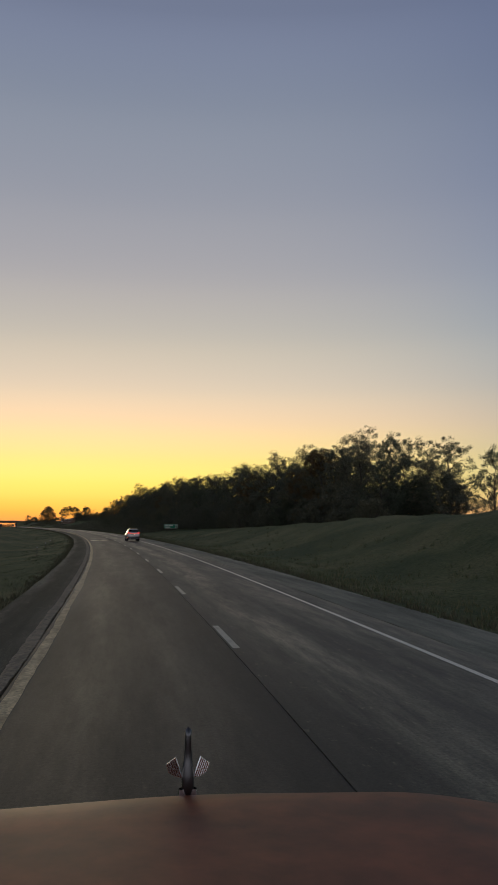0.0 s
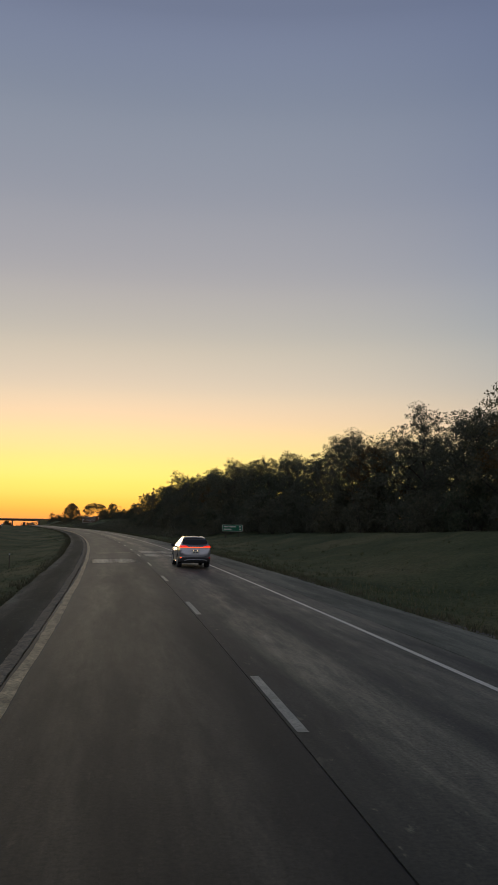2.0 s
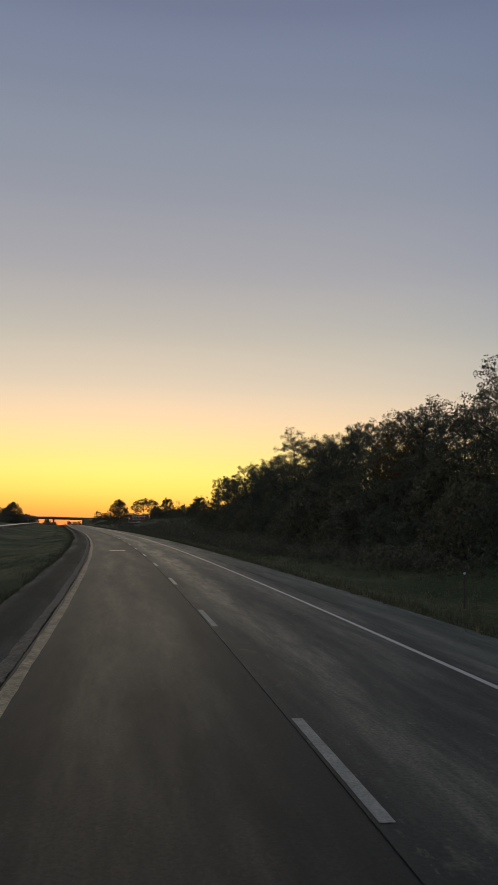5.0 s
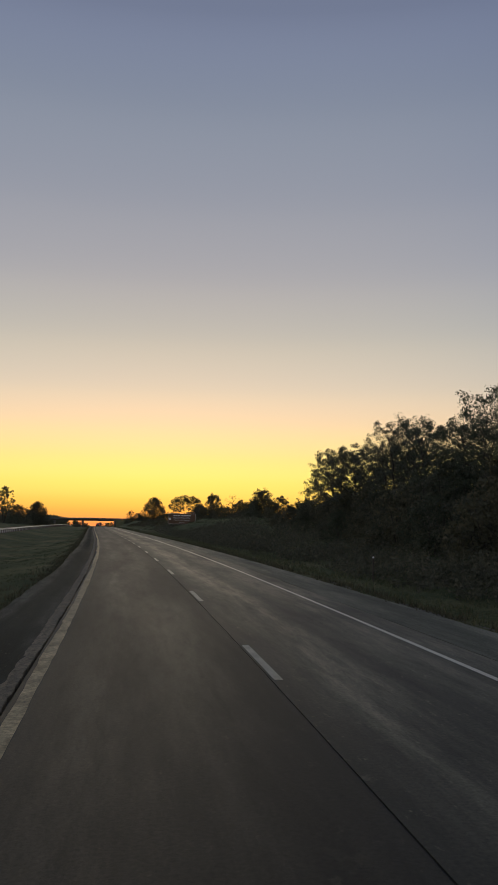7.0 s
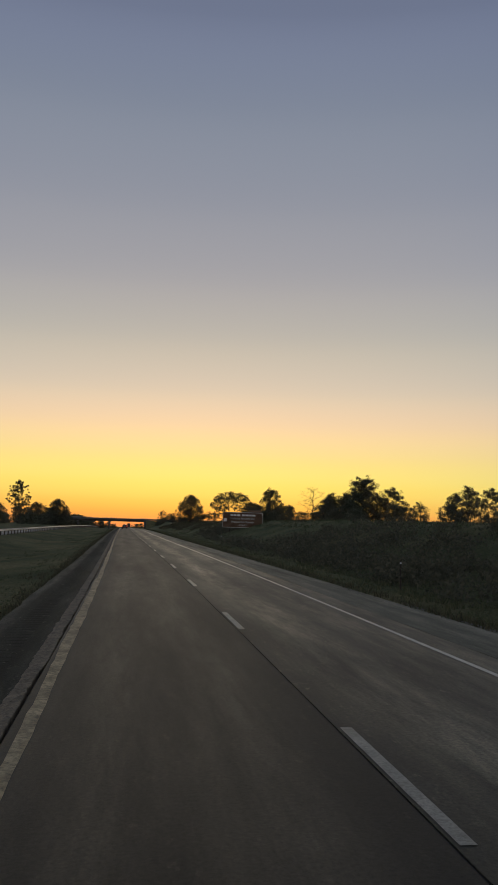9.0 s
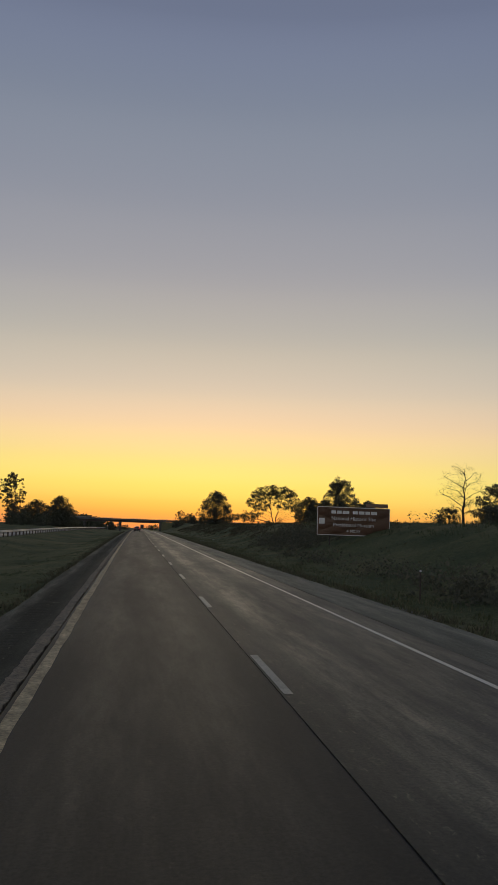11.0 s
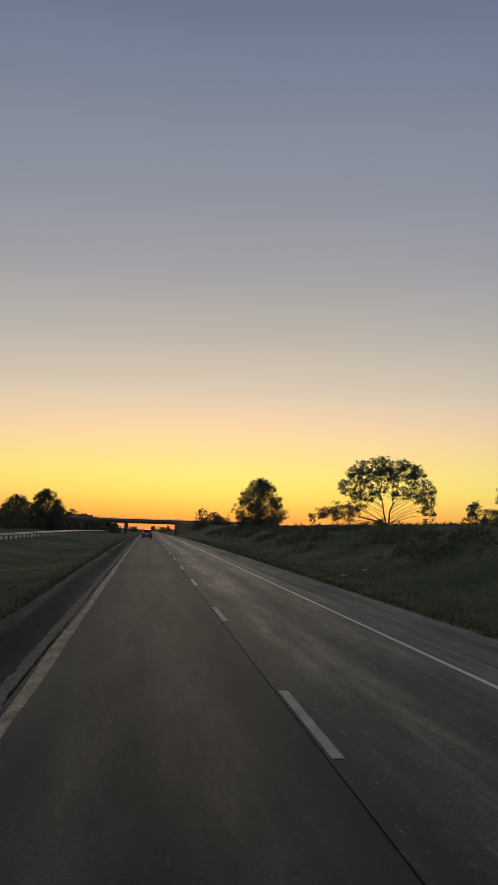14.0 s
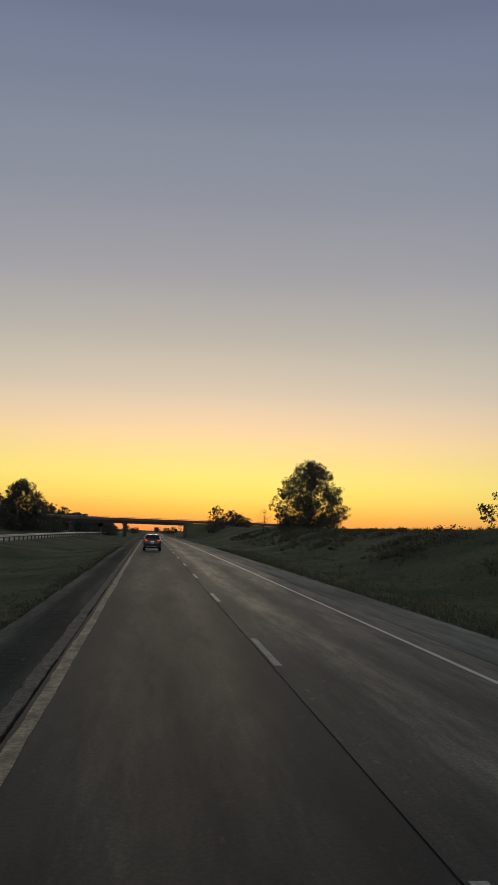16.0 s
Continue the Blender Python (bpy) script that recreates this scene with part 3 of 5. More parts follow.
def tree(seed, height, width, base, clumps, per, size, leaf=None, open_=0.25, bare=False, stems=1, name="tree", label="", lean=0.75, masses=14, lobes=None, tuft=0.62):
    """A tree with trunk, limbs to rounded masses of foliage, twigs, and leaf sprays on the twigs."""
    rng = np.random.default_rng(seed)
    top = thing(name, label, "bush" if name == "bush" else "tree")
    tv, tf = [], []
    centres, spreads, cores = [], [], []
    trunks = []
    r0 = height * (0.022 if stems == 1 else 0.014)
    for k in range(stems):
        ang = 2 * math.pi * (k + rng.uniform(0, 0.5)) / stems
        out = 0.0 if stems == 1 else width * 0.2
        foot = Vector((math.cos(ang) * 0.2 * (stems > 1), math.sin(ang) * 0.2 * (stems > 1), -0.3))
        head = Vector((math.cos(ang) * out + rng.normal(0, 0.03) * width, math.sin(ang) * out + rng.normal(0, 0.03) * width, height * 0.82))
        mids = [foot.lerp(head, float(u)) + Vector(rng.normal(0, 0.016 * height, 3)) * float(min(1, u * 2)) for u in np.linspace(0, 1, 8)]
        tube(tv, tf, mids, [r0 * (1.3 if i == 0 else 1) * (1 - u * 0.88) for i, u in enumerate(np.linspace(0, 1, 8))], 6)
        trunks.append(mids)
    lobes = [(Vector(c), r) for c, r in lobes] if lobes else crown_lobes(rng, height, width, base, masses, lean)
    total = sum(r * r for c, r in lobes)
    for centre, r in lobes:
        mids = min(trunks, key=lambda m: (m[5] - centre).length)
        f = min(6.6, max(0.6, 7 * (centre.z - 0.5 * math.hypot(centre.x, centre.y)) / (0.82 * height)))
        a = mids[int(f)].lerp(mids[int(f) + 1], f - int(f))
        reach = (centre - a).length
        mid = a.lerp(centre, 0.5) + Vector(rng.normal(0, 0.06 * reach, 3)) + Vector((0, 0, 0.06 * reach))
        rr = r0 * (0.5 - 0.3 * centre.z / height)
        tube(tv, tf, [a, a.lerp(mid, 0.5), mid, mid.lerp(centre, 0.5), centre], [rr, rr * 0.8, rr * 0.65, rr * 0.5, rr * 0.35], 4 if name == "tree" else 3)
        for k in range(max(3, int(round(clumps * r * r / total)))):
            way = Vector(rng.normal(0, 1, 3))
            way += Vector((centre.x, centre.y, centre.z - height * 0.5)).normalized() * 0.35
            way.normalize()
            deep = rng.uniform() < (0.38 if open_ < 0.1 else 0.2 if open_ < 0.15 else 0.12)
            end = centre + way * r * (rng.uniform(0.2, 0.7) if deep else rng.uniform(0.78, 1.05))
            bend = centre.lerp(end, 0.55) + Vector(rng.normal(0, 0.08 * r, 3))
            if bare or (name == "tree" and (k % 5 == 0 or open_ > 0.15)):
                tube(tv, tf, [centre, bend, end], [rr * 0.22, rr * 0.14, rr * 0.05], 3)
            if bare:
                for _ in range(7):
                    q0 = bend.lerp(end, rng.uniform(-0.4, 1.0))
                    q1 = q0 + Vector((rng.normal(0, 1), rng.normal(0, 1), rng.uniform(-0.2, 1.2))) * r * 0.3
                    tube(tv, tf, [q0, q1], [rr * 0.08, rr * 0.03], 3)
            if rng.uniform() < open_ and not deep:
                continue
            if deep:
                cores.append(end)
                continue
            centres.append(end)
            spreads.append(rng.uniform(0.7, 1.3) * tuft)
    trunk = new("trunk", mesh_of("trunk", tv, tf, M_BARK, True))
    trunk.parent = top
    if not bare:
        v, f = leaves(np.array(centres), np.array(spreads), per, size, rng)
        if cores:
            v2, f2 = leaves(np.array(cores), np.full(len(cores), tuft * 1.3), int(per * 0.6), size * 1.6, rng)
            v, f = np.concatenate([v, v2]), np.concatenate([f, f2 + len(v)])
        v[:, 2] = np.maximum(v[:, 2], 0.05)
        crown_ = new("crown", mesh_of("crown", v, f, leaf or M_LEAF))
        crown_.parent = top
    return top


KINDS = [
    tree(1, 14.5, 12.5, 0.08, 270, 60, 0.2, open_=0.05, masses=22, label="tall dark broadleaf tree in the wood on the bank"),
    tree(2, 15.5, 11.0, 0.1, 260, 60, 0.2, open_=0.1, masses=22, label="slender dark broadleaf tree with gaps in its crown"),
    tree(3, 13, 13.5, 0.05, 280, 60, 0.2, open_=0.04, masses=22, lean=0.65, label="wide dark broadleaf tree at the wood's edge"),
    tree(4, 16, 12.0, 0.13, 250, 58, 0.2, open_=0.1, masses=20, stems=2, label="tall forked tree with an open feathery crown"),
    tree(5, 13.5, 11.5, 0.06, 250, 60, 0.2, open_=0.08, masses=20, leaf=M_LEAF_RUST, label="broadleaf tree turning rusty brown for autumn"),
]
SHRUBS = [
    tree(11, 4.5, 6.0, 0.0, 110, 42, 0.19, open_=0.0, stems=3, name="bush", label="dense dark green bush on the bank", lean=0.5, masses=12, tuft=0.46),
    tree(12, 3.4, 6.3, 0.0, 110, 40, 0.18, open_=0.0, stems=4, name="bush", label="low spreading dark bush in the grass", lean=0.5, masses=12, tuft=0.44),
    tree(13, 6.0, 7.0, 0.0, 150, 42, 0.21, open_=0.0, stems=3, name="bush", label="tall dense thicket bush under the trees", lean=0.5, masses=14, tuft=0.52),
]
FAR = [
    tree(6, 14.0, 12.0, 0.06, 170, 16, 0.55, open_=0.05, masses=20, label="dark broadleaf tree far beyond the road"),
    tree(7, 15.0, 11.0, 0.1, 160, 16, 0.55, open_=0.1, masses=20, label="slender dark tree far beyond the road"),
    tree(8, 13.0, 13.0, 0.05, 170, 16, 0.55, open_=0.04, masses=20, lean=0.65, label="wide dark tree far beyond the road"),
]
FAR_SHRUBS = [
    tree(16, 4.4, 6.2, 0.0, 60, 14, 0.45, open_=0.0, stems=3, name="bush", label="dense dark bush far along the road", lean=0.5, masses=10, tuft=0.5),
    tree(17, 5.6, 6.8, 0.0, 70, 14, 0.5, open_=0.0, stems=3, name="bush", label="tall dense bush far along the road", lean=0.5, masses=12, tuft=0.55),
]
_placed = set()


def plant(kind, s, d, scale=1.0, turn=0.0, group="", z=0.0, wide=None, label=""):
    x, y, zz = ground_at(s, d)
    m = pose(x, y, zz + z, 0, 0, turn)
    if kind.name in _placed:
        ob = copy_thing(kind, m)
    else:
        _placed.add(kind.name)
        ob = kind
        ob.matrix_world = m
    w = wide or scale
    ob.scale = (w, w, scale)
    if label:
        ob["label"] = label
    return tagged(ob, group=group)


rng = random.Random(7)
# the wood on the right bank
for row, (dd, step, lo, hi) in enumerate(((0, 6.6, 0.74, 0.94), (8, 7.5, 0.86, 1.04), (17, 15.0, 0.94, 1.1))):
    s = 98.0 + row * 2
    while s < 333 + row * 3:
        front = float(np.interp(s, [80, 120, 180, 215, 260, 335, 350], [37, 36, 33, 27, 26, 26, 27]))
        k = KINDS[rng.choices(range(5), [4, 4, 4, 3, 1])[0]]
        if s > 312:
            k = KINDS[2]  # broad crowns close the wood's end
        tall = float(np.interp(s, [97, 106, 122, 150, 190, 230, 251, 266, 278, 288, 304, 314, 329, 336], [0.64, 0.84, 1.08, 1.06, 0.97, 0.96, 1.06, 1.05, 0.95, 0.93, 0.8, 0.76, 0.72, 0.66]))
        tall *= 1.19 if s > 312 else 1.0
        plant(k, s, front + dd + rng.uniform(-1.5, 1.5), tall * rng.uniform(lo, hi), rng.uniform(0, 360), "trees of the wood", -0.1)
        s += step * rng.uniform(0.75, 1.25)
# undergrowth along the wood's edge, coming nearer to the road further on
s = 90.0
while s < 350:
    edge = float(np.interp(s, [80, 130, 165, 195, 230, 300, 350], [31, 29, 24, 18.0, 16.5, 17.5, 21]))
    k = SHRUBS[rng.choices(range(3), [3, 2, 4])[0]]
    plant(k, s, edge + rng.uniform(0, 2.5), rng.uniform(0.7, 1.05) * (1 if s < 285 else 0.6 if s < 315 else 0.45), rng.uniform(0, 360), "bushes along the wood")
    if s < 160:
        plant(SHRUBS[2], s + 2, edge + 12 + rng.uniform(0, 3), rng.uniform(0.85, 1.2), rng.uniform(0, 360), "bushes along the wood")
    if s > 150:
        plant(SHRUBS[2], s + 2, edge + 5 + rng.uniform(0, 2.5), rng.uniform(0.8, 1.1) * (1 if s < 285 else 0.75 if s < 315 else 0.5), rng.uniform(0, 360), "bushes along the wood")
    s += 5.2 * rng.uniform(0.7, 1.25)

# single trees on the bank further on
ROUND = tree(21, 13.6, 15.5, 0.0, 900, 40, 0.27, open_=0.03, masses=44, lean=0.5, tuft=0.72, label="round dense tree standing alone on the bank")
plant(ROUND, 692, 29.5, 1.0, 30, "trees on the bank")
SPREAD = tree(22, 11.2, 15.0, 0.2, 900, 34, 0.22, open_=0.1, stems=2, tuft=0.52, label="spreading open-crowned tree with a forked trunk on the bank",
              lobes=[((-6.6, 0.5, 6.4), 1.5), ((-5.8, -1, 8.2), 1.6), ((-4.2, 1, 9.3), 1.6), ((-2.4, -1, 9.8), 1.7), ((-0.6, 0.8, 10), 1.6), ((1, -1, 9.4), 1.5), ((2.6, 0.5, 10.3), 1.3), ((4.2, -0.8, 9.4), 1.5),
                     ((5.6, 0.8, 8.3), 1.5), ((6.7, -0.5, 6.6), 1.3), ((7, 0.5, 4.9), 1.2), ((6.4, 0, 3.2), 1), ((7.4, -0.6, 2.2), 0.8), ((-4.4, 0, 6.9), 1.5), ((-2.6, 1, 7.7), 1.6), ((-0.8, -1, 8.1), 1.5),
                     ((1.4, 1, 7.8), 1.3), ((3.4, -1, 7.6), 1.3), ((4.8, 0.6, 6.2), 1.1), ((-5.2, -0.6, 5.2), 1.3), ((-3.6, 1.2, 5.4), 1), ((0.4, 2, 6.4), 0.8), ((2.4, 0.4, 6.0), 1), ((5.6, -0.3, 4.4), 1), ((-2, -0.5, 6.2), 1), ((4, 0.8, 8.6), 1.3), ((0.2, 0, 9), 1.3), ((2.2, 1, 9), 1.2), ((6.9, 0.4, 5.8), 1.1), ((-3, 0.3, 4.8), 1), ((3.1, -0.4, 5), 0.9), ((1.2, -1, 5.4), 0.8), ((-1.2, 1, 5.4), 0.8), ((4.9, 0.6, 5.2), 0.9), ((7.2, 0, 4), 0.9),
                     ((-4.2, 0.6, 3.4), 1.2), ((-5.6, -0.8, 2.9), 1.3), ((-7.1, 0.5, 2.9), 1.3), ((-8.6, -0.5, 2.6), 1.2), ((-10, 0.6, 2.3), 1.1), ((-11.2, 0, 1.8), 0.9), ((-12.2, 0.3, 1.1), 0.7), ((-6.4, 0, 1.5), 1), ((-8.2, 0.6, 1.2), 0.9)])
plant(SPREAD, 593, 37, 1.0, 0, "trees on the bank")
MID = tree(23, 10.0, 11.0, 0.0, 480, 52, 0.22, open_=0.05, masses=34, lean=0.5, label="bushy round-headed tree on the bank")
plant(MID, 528, 39.8, 0.96, 60, "trees on the bank", wide=0.8)
plant(MID, 428, 37.6, 0.74, 120, "trees on the bank", wide=0.82)
plant(MID, 350, 34.5, 0.56, 200, "trees on the bank")
plant(MID, 362, 37.5, 0.42, 20, "trees on the bank")
plant(ROUND, 541, 36, 0.45, 70, "trees on the bank", label="dense low rounded tree on the crest of the bank")
BARE = tree(24, 9.5, 8.5, 0.2, 150, 0, 0.3, bare=True, masses=14, label="leafless tree with fine bare twigs on the bank")
plant(BARE, 448, 33.5, 0.75, 0, "bare trees")
plant(BARE, 700, 21.5, 0.55, 100, "bare trees")
plant(BARE, 640, 47.0, 0.34, 200, "bare trees")
for s, d, k, sc in ((449, 37.5, 2, 0.75), (443, 39, 2, 0.85), (437, 41, 2, 0.95), (415, 40, 1, 0.75), (408, 40, 0, 0.62), (402, 42, 0, 0.6), (395, 40, 2, 0.62), (388, 38.5, 2, 0.72), (383, 39, 2, 0.66), (377, 40, 0, 0.7),
                    (372, 38, 2, 0.6), (366, 34, 0, 0.5), (358, 30, 0, 0.5), (446, 31, 1, 0.55), (440, 33, 1, 0.6), (434, 30.5, 1, 0.5), (428, 32, 1, 0.6), (421, 31, 1, 0.62), (414, 32, 1, 0.6), (406, 30, 1, 0.55),
                    (399, 33, 1, 0.7), (508, 40, 2, 0.7), (520, 44, 2, 0.8), (566, 41, 2, 0.55), (515, 42, 2, 0.75), (524, 40, 0, 0.8), (533, 41, 1, 0.8), (562, 42, 1, 0.7), (588, 34.5, 1, 0.4),
                    (522, 35, 2, 0.78), (526, 33.5, 2, 0.7), (518, 34.5, 2, 0.8), (514, 36.5, 2, 0.78), (530, 36, 2, 0.7), (510, 38.5, 2, 0.72), (430, 32.5, 2, 0.78), (426, 30.5, 2, 0.62), (428, 42.5, 2, 0.95), (424, 35, 2, 0.8), (433, 36, 2, 0.8), (686, 27, 1, 0.8), (697, 31, 1, 0.75), (690, 24, 1, 0.5), (684, 32, 0, 0.8), (700, 34, 0, 0.7)):
    plant(SHRUBS[k], s, d, sc, rng.uniform(0, 360), "bushes on the bank")

# trees beyond the opposite carriageway
TALL = tree(25, 21, 12, 0.36, 300, 24, 0.5, open_=0.3, stems=2, masses=18, label="tall slim tree beyond the opposite carriageway")
plant(TALL, 712, -55, 1.0, 0, "trees beyond the median")
plant(ROUND, 782, -41.0, 1.12, 200, "trees beyond the median", label="broad rounded tree beyond the opposite carriageway")
plant(ROUND, 806, -56, 0.95, 100, "trees beyond the median", label="broad rounded tree beyond the opposite carriageway")
for s, d, k, sc in ((735, -57, 0, 0.6), (752, -60, 2, 0.62), (700, -62, 2, 0.62), (672, -58, 0, 0.55), (650, -66, 1, 0.6), (838, -60, 2, 0.62), (822, -62, 2, 0.7), (770, -62, 2, 0.7),
                    (796, -45, 2, 0.8), (768, -47, 2, 0.75), (810, -42, 2, 0.6), (824, -40, 2, 0.52), (846, -66, 0, 0.7), (840, -50, 2, 0.45), (846, -44, 2, 0.5), (848, -38, 2, 0.48), (848, -56, 2, 0.55), (960, -40, 2, 0.6), (975, -44, 2, 0.66), (985, -37, 0, 0.56), (1000, -42, 2, 0.66), (1016, -46, 0, 0.62), (1030, -38, 2, 0.66), (1046, -44, 2, 0.7), (935, -50, 2, 0.8), (950, -56, 0, 0.9), (975, -58, 2, 0.95), (990, -50, 0, 0.8), (1010, -60, 2, 1.0)):
    plant(FAR[k], s, d, sc * 1.1, rng.uniform(0, 360), "trees beyond the median")
for i in range(22):
    s = 600 + i * 11.5 + rng.uniform(-3, 3)
    plant(FAR_SHRUBS[rng.randrange(2)], s, -rng.uniform(43, 50) + (s - 600) * 0.012, rng.uniform(0.6, 1.1), rng.uniform(0, 360), "bushes beyond the median")
for s, d, sc in ((850, -17.6, 1.05), (844, -17.2, 1.1), (855, -16.4, 0.9), (838, -17.8, 0.95), (1120, -14, 1.0), (1150, 12, 1.0), (1180, -12, 1.1), (1210, 11, 1.1), (1165, 16, 1.2), (1140, -19, 1.2), (842, -37, 1.1), (836, -36.5, 1.0)):
    plant(FAR_SHRUBS[0], s, d, sc, rng.uniform(0, 360), "bushes by the bridge")
# thicket beyond the opposite carriageway, behind the bridge
for i in range(30):
    s = 950 + i * 9.5
    plant(FAR_SHRUBS[1], s, -36 - (i % 3) * 7 - rng.uniform(0, 3), rng.uniform(1.35, 1.8), rng.uniform(0, 360), "bushes behind the bridge")
# trees on the far right beside the bridge
for s, d, k, sc in ((842, 23, 2, 0.62), (850, 30, 2, 0.5), (832, 27, 0, 0.4)):
    plant(FAR[k], s, d, sc, rng.uniform(0, 360), "trees by the bridge")
for i in range(12):
    plant(FAR_SHRUBS[rng.randrange(2)], 790 + i * 5, rng.uniform(17, 34), rng.uniform(0.4, 0.8), rng.uniform(0, 360), "bushes by the bridge")


def brush(seed, n, s0, s1, d_of, tall, label, leaf, size=0.19):
    """Rough scrub and weeds on the slope, in drifts."""
    g = np.random.default_rng(seed)
    drift = g.uniform(s0, s1, n // 14)
    s = np.repeat(drift, 14) + g.normal(0, 1.6, len(drift) * 14)
    d = np.repeat(d_of(g, drift), 14) + g.normal(0, 1.0, len(drift) * 14)
    high = np.repeat(tall * g.uniform(0.3, 1.3, len(drift)), 14)
    keep = (d > 8.8) & (d < 24.5) & ~((s > 385) & (s < 442) & (d > 13.0) & (d < 23.5))
    s, d, high = s[keep], d[keep], high[keep]
    c = rp(s, d, ground_z(s, d) + high * g.uniform(0.0, 0.8, len(s)))
    v, f = leaves(c, 0.22 + high * 0.28, 22, size, g, 0.9)
    ob = new("scrub", mesh_of("scrub", v, f, leaf))
    tagged(ob, label, "scrub", kind="stuff")


def far_woods():
    """Low woods on the horizon, all round the view ahead."""
    g = np.random.default_rng(3)
    c = []
    for d in np.arange(-700, 900, 7.0):
        s = 1500 + 90 * math.sin(d * 0.011) + g.uniform(-30, 30)
        hgt = 9 + 4 * math.sin(d * 0.02) + g.uniform(-2, 3)
        if -40 < d < 30:
            hgt *= 0.5
        for z in np.arange(1, max(hgt, 3), 2.6):
            c.append(rp(s, d + g.uniform(-3, 3), z - 2.5))
    for s in np.arange(560, 1500, 8.0):
        for z in np.arange(0.5, 5.5 + g.uniform(0, 2), 2.4):
            c.append(rp(s, 175 + 20 * math.sin(s * 0.02) + g.uniform(-6, 6), z + 2.0))
    for s in np.arange(1000, 1500, 9.0):
        for z in np.arange(0.5, 9 + g.uniform(0, 3), 2.6):
            c.append(rp(s, -62 + g.uniform(-6, 6), z))
            c.append(rp(s, 60 + g.uniform(-6, 6), z * 0.6))
    c = np.array(c)
    v, f = leaves(c, np.full(len(c), 2.9), 22, 1.4, g)
    ob = new("far_woods", mesh_of("far_woods", v, f, M_LEAF))
    tagged(ob, "dark low woods along the far horizon", "woods", kind="stuff")


far_woods()
brush(41, 7600, 195, 470, lambda g, s: np.interp(s, [195, 225, 330, 400, 470], [14.5, 10.2, 10.2, 11.5, 14]) + g.gamma(1.7, 3.0, len(s)), 1.25, "dark rough scrub and weeds on the bank", M_LEAF)
brush(42, 2600, 430, 720, lambda g, s: 15 + g.gamma(2.0, 3.0, len(s)), 0.5, "brownish dry brush and weeds on the bank", M_BRUSH)


def grass(name, s0, s1, n, dist, hgt, seed, label, blade=None):
    """Blades of rough grass, in tufts."""
    g = np.random.default_rng(seed)
    m = n // 9
    s = np.repeat(g.uniform(s0, s1, m), 9) + g.normal(0, 0.14, m * 9)
    d = np.repeat(dist(g, m), 9) + g.normal(0, 0.14, m * 9)
    p = rp(s, d, ground_z(s, d) - 0.03)
    h = hgt * g.uniform(0.5, 1.5, len(s)) * np.repeat(g.uniform(0.6, 1.4, m), 9)
    a = g.uniform(0, 2 * math.pi, len(s))
    w = 0.02 + 0.02 * g.uniform(0, 1, len(s))
    lean = g.normal(0, 0.35, (len(s), 2)) * h[:, None]
    side_ = np.stack([np.cos(a) * w, np.sin(a) * w, 0 * w], 1)
    tip = p + np.concatenate([lean, h[:, None]], 1)
    v = np.stack([p - side_, p + side_, tip], 1).reshape(-1, 3)
    f = np.arange(len(v)).reshape(-1, 3)
    ob = new(name, mesh_of(name, v, f, blade or M_GRASS))
    tagged(ob, label, "grass", kind="stuff")


grass("verge_grass", -10, 640, 90000, lambda g, n: 6.6 + g.gamma(1.3, 3.2, n), 0.15, 1, "rough dark verge grass on the right bank")
grass("median_grass", -10, 640, 80000, lambda g, n: -5.55 - g.gamma(1.4, 2.6, n), 0.06, 2, "rough dark median grass beside the shoulder")
grass("edge_fringe", -10, 640, 34000, lambda g, n: -5.62 - g.gamma(1.2, 0.18, n), 0.15, 8, "brown dry grass along the shoulder edge", M_BRUSH)
grass("edge_fringe", -10, 640, 26000, lambda g, n: 6.72 + g.gamma(1.3, 0.22, n), 0.16, 9, "dry grass along the gravel edge of the shoulder", M_BRUSH)
grass("crest_grass", 330, 720, 30000, lambda g, n: g.uniform(20, 32, n), 0.26, 5, "tall dry grass on the crest of the bank")

# ---- bridge over the road ----


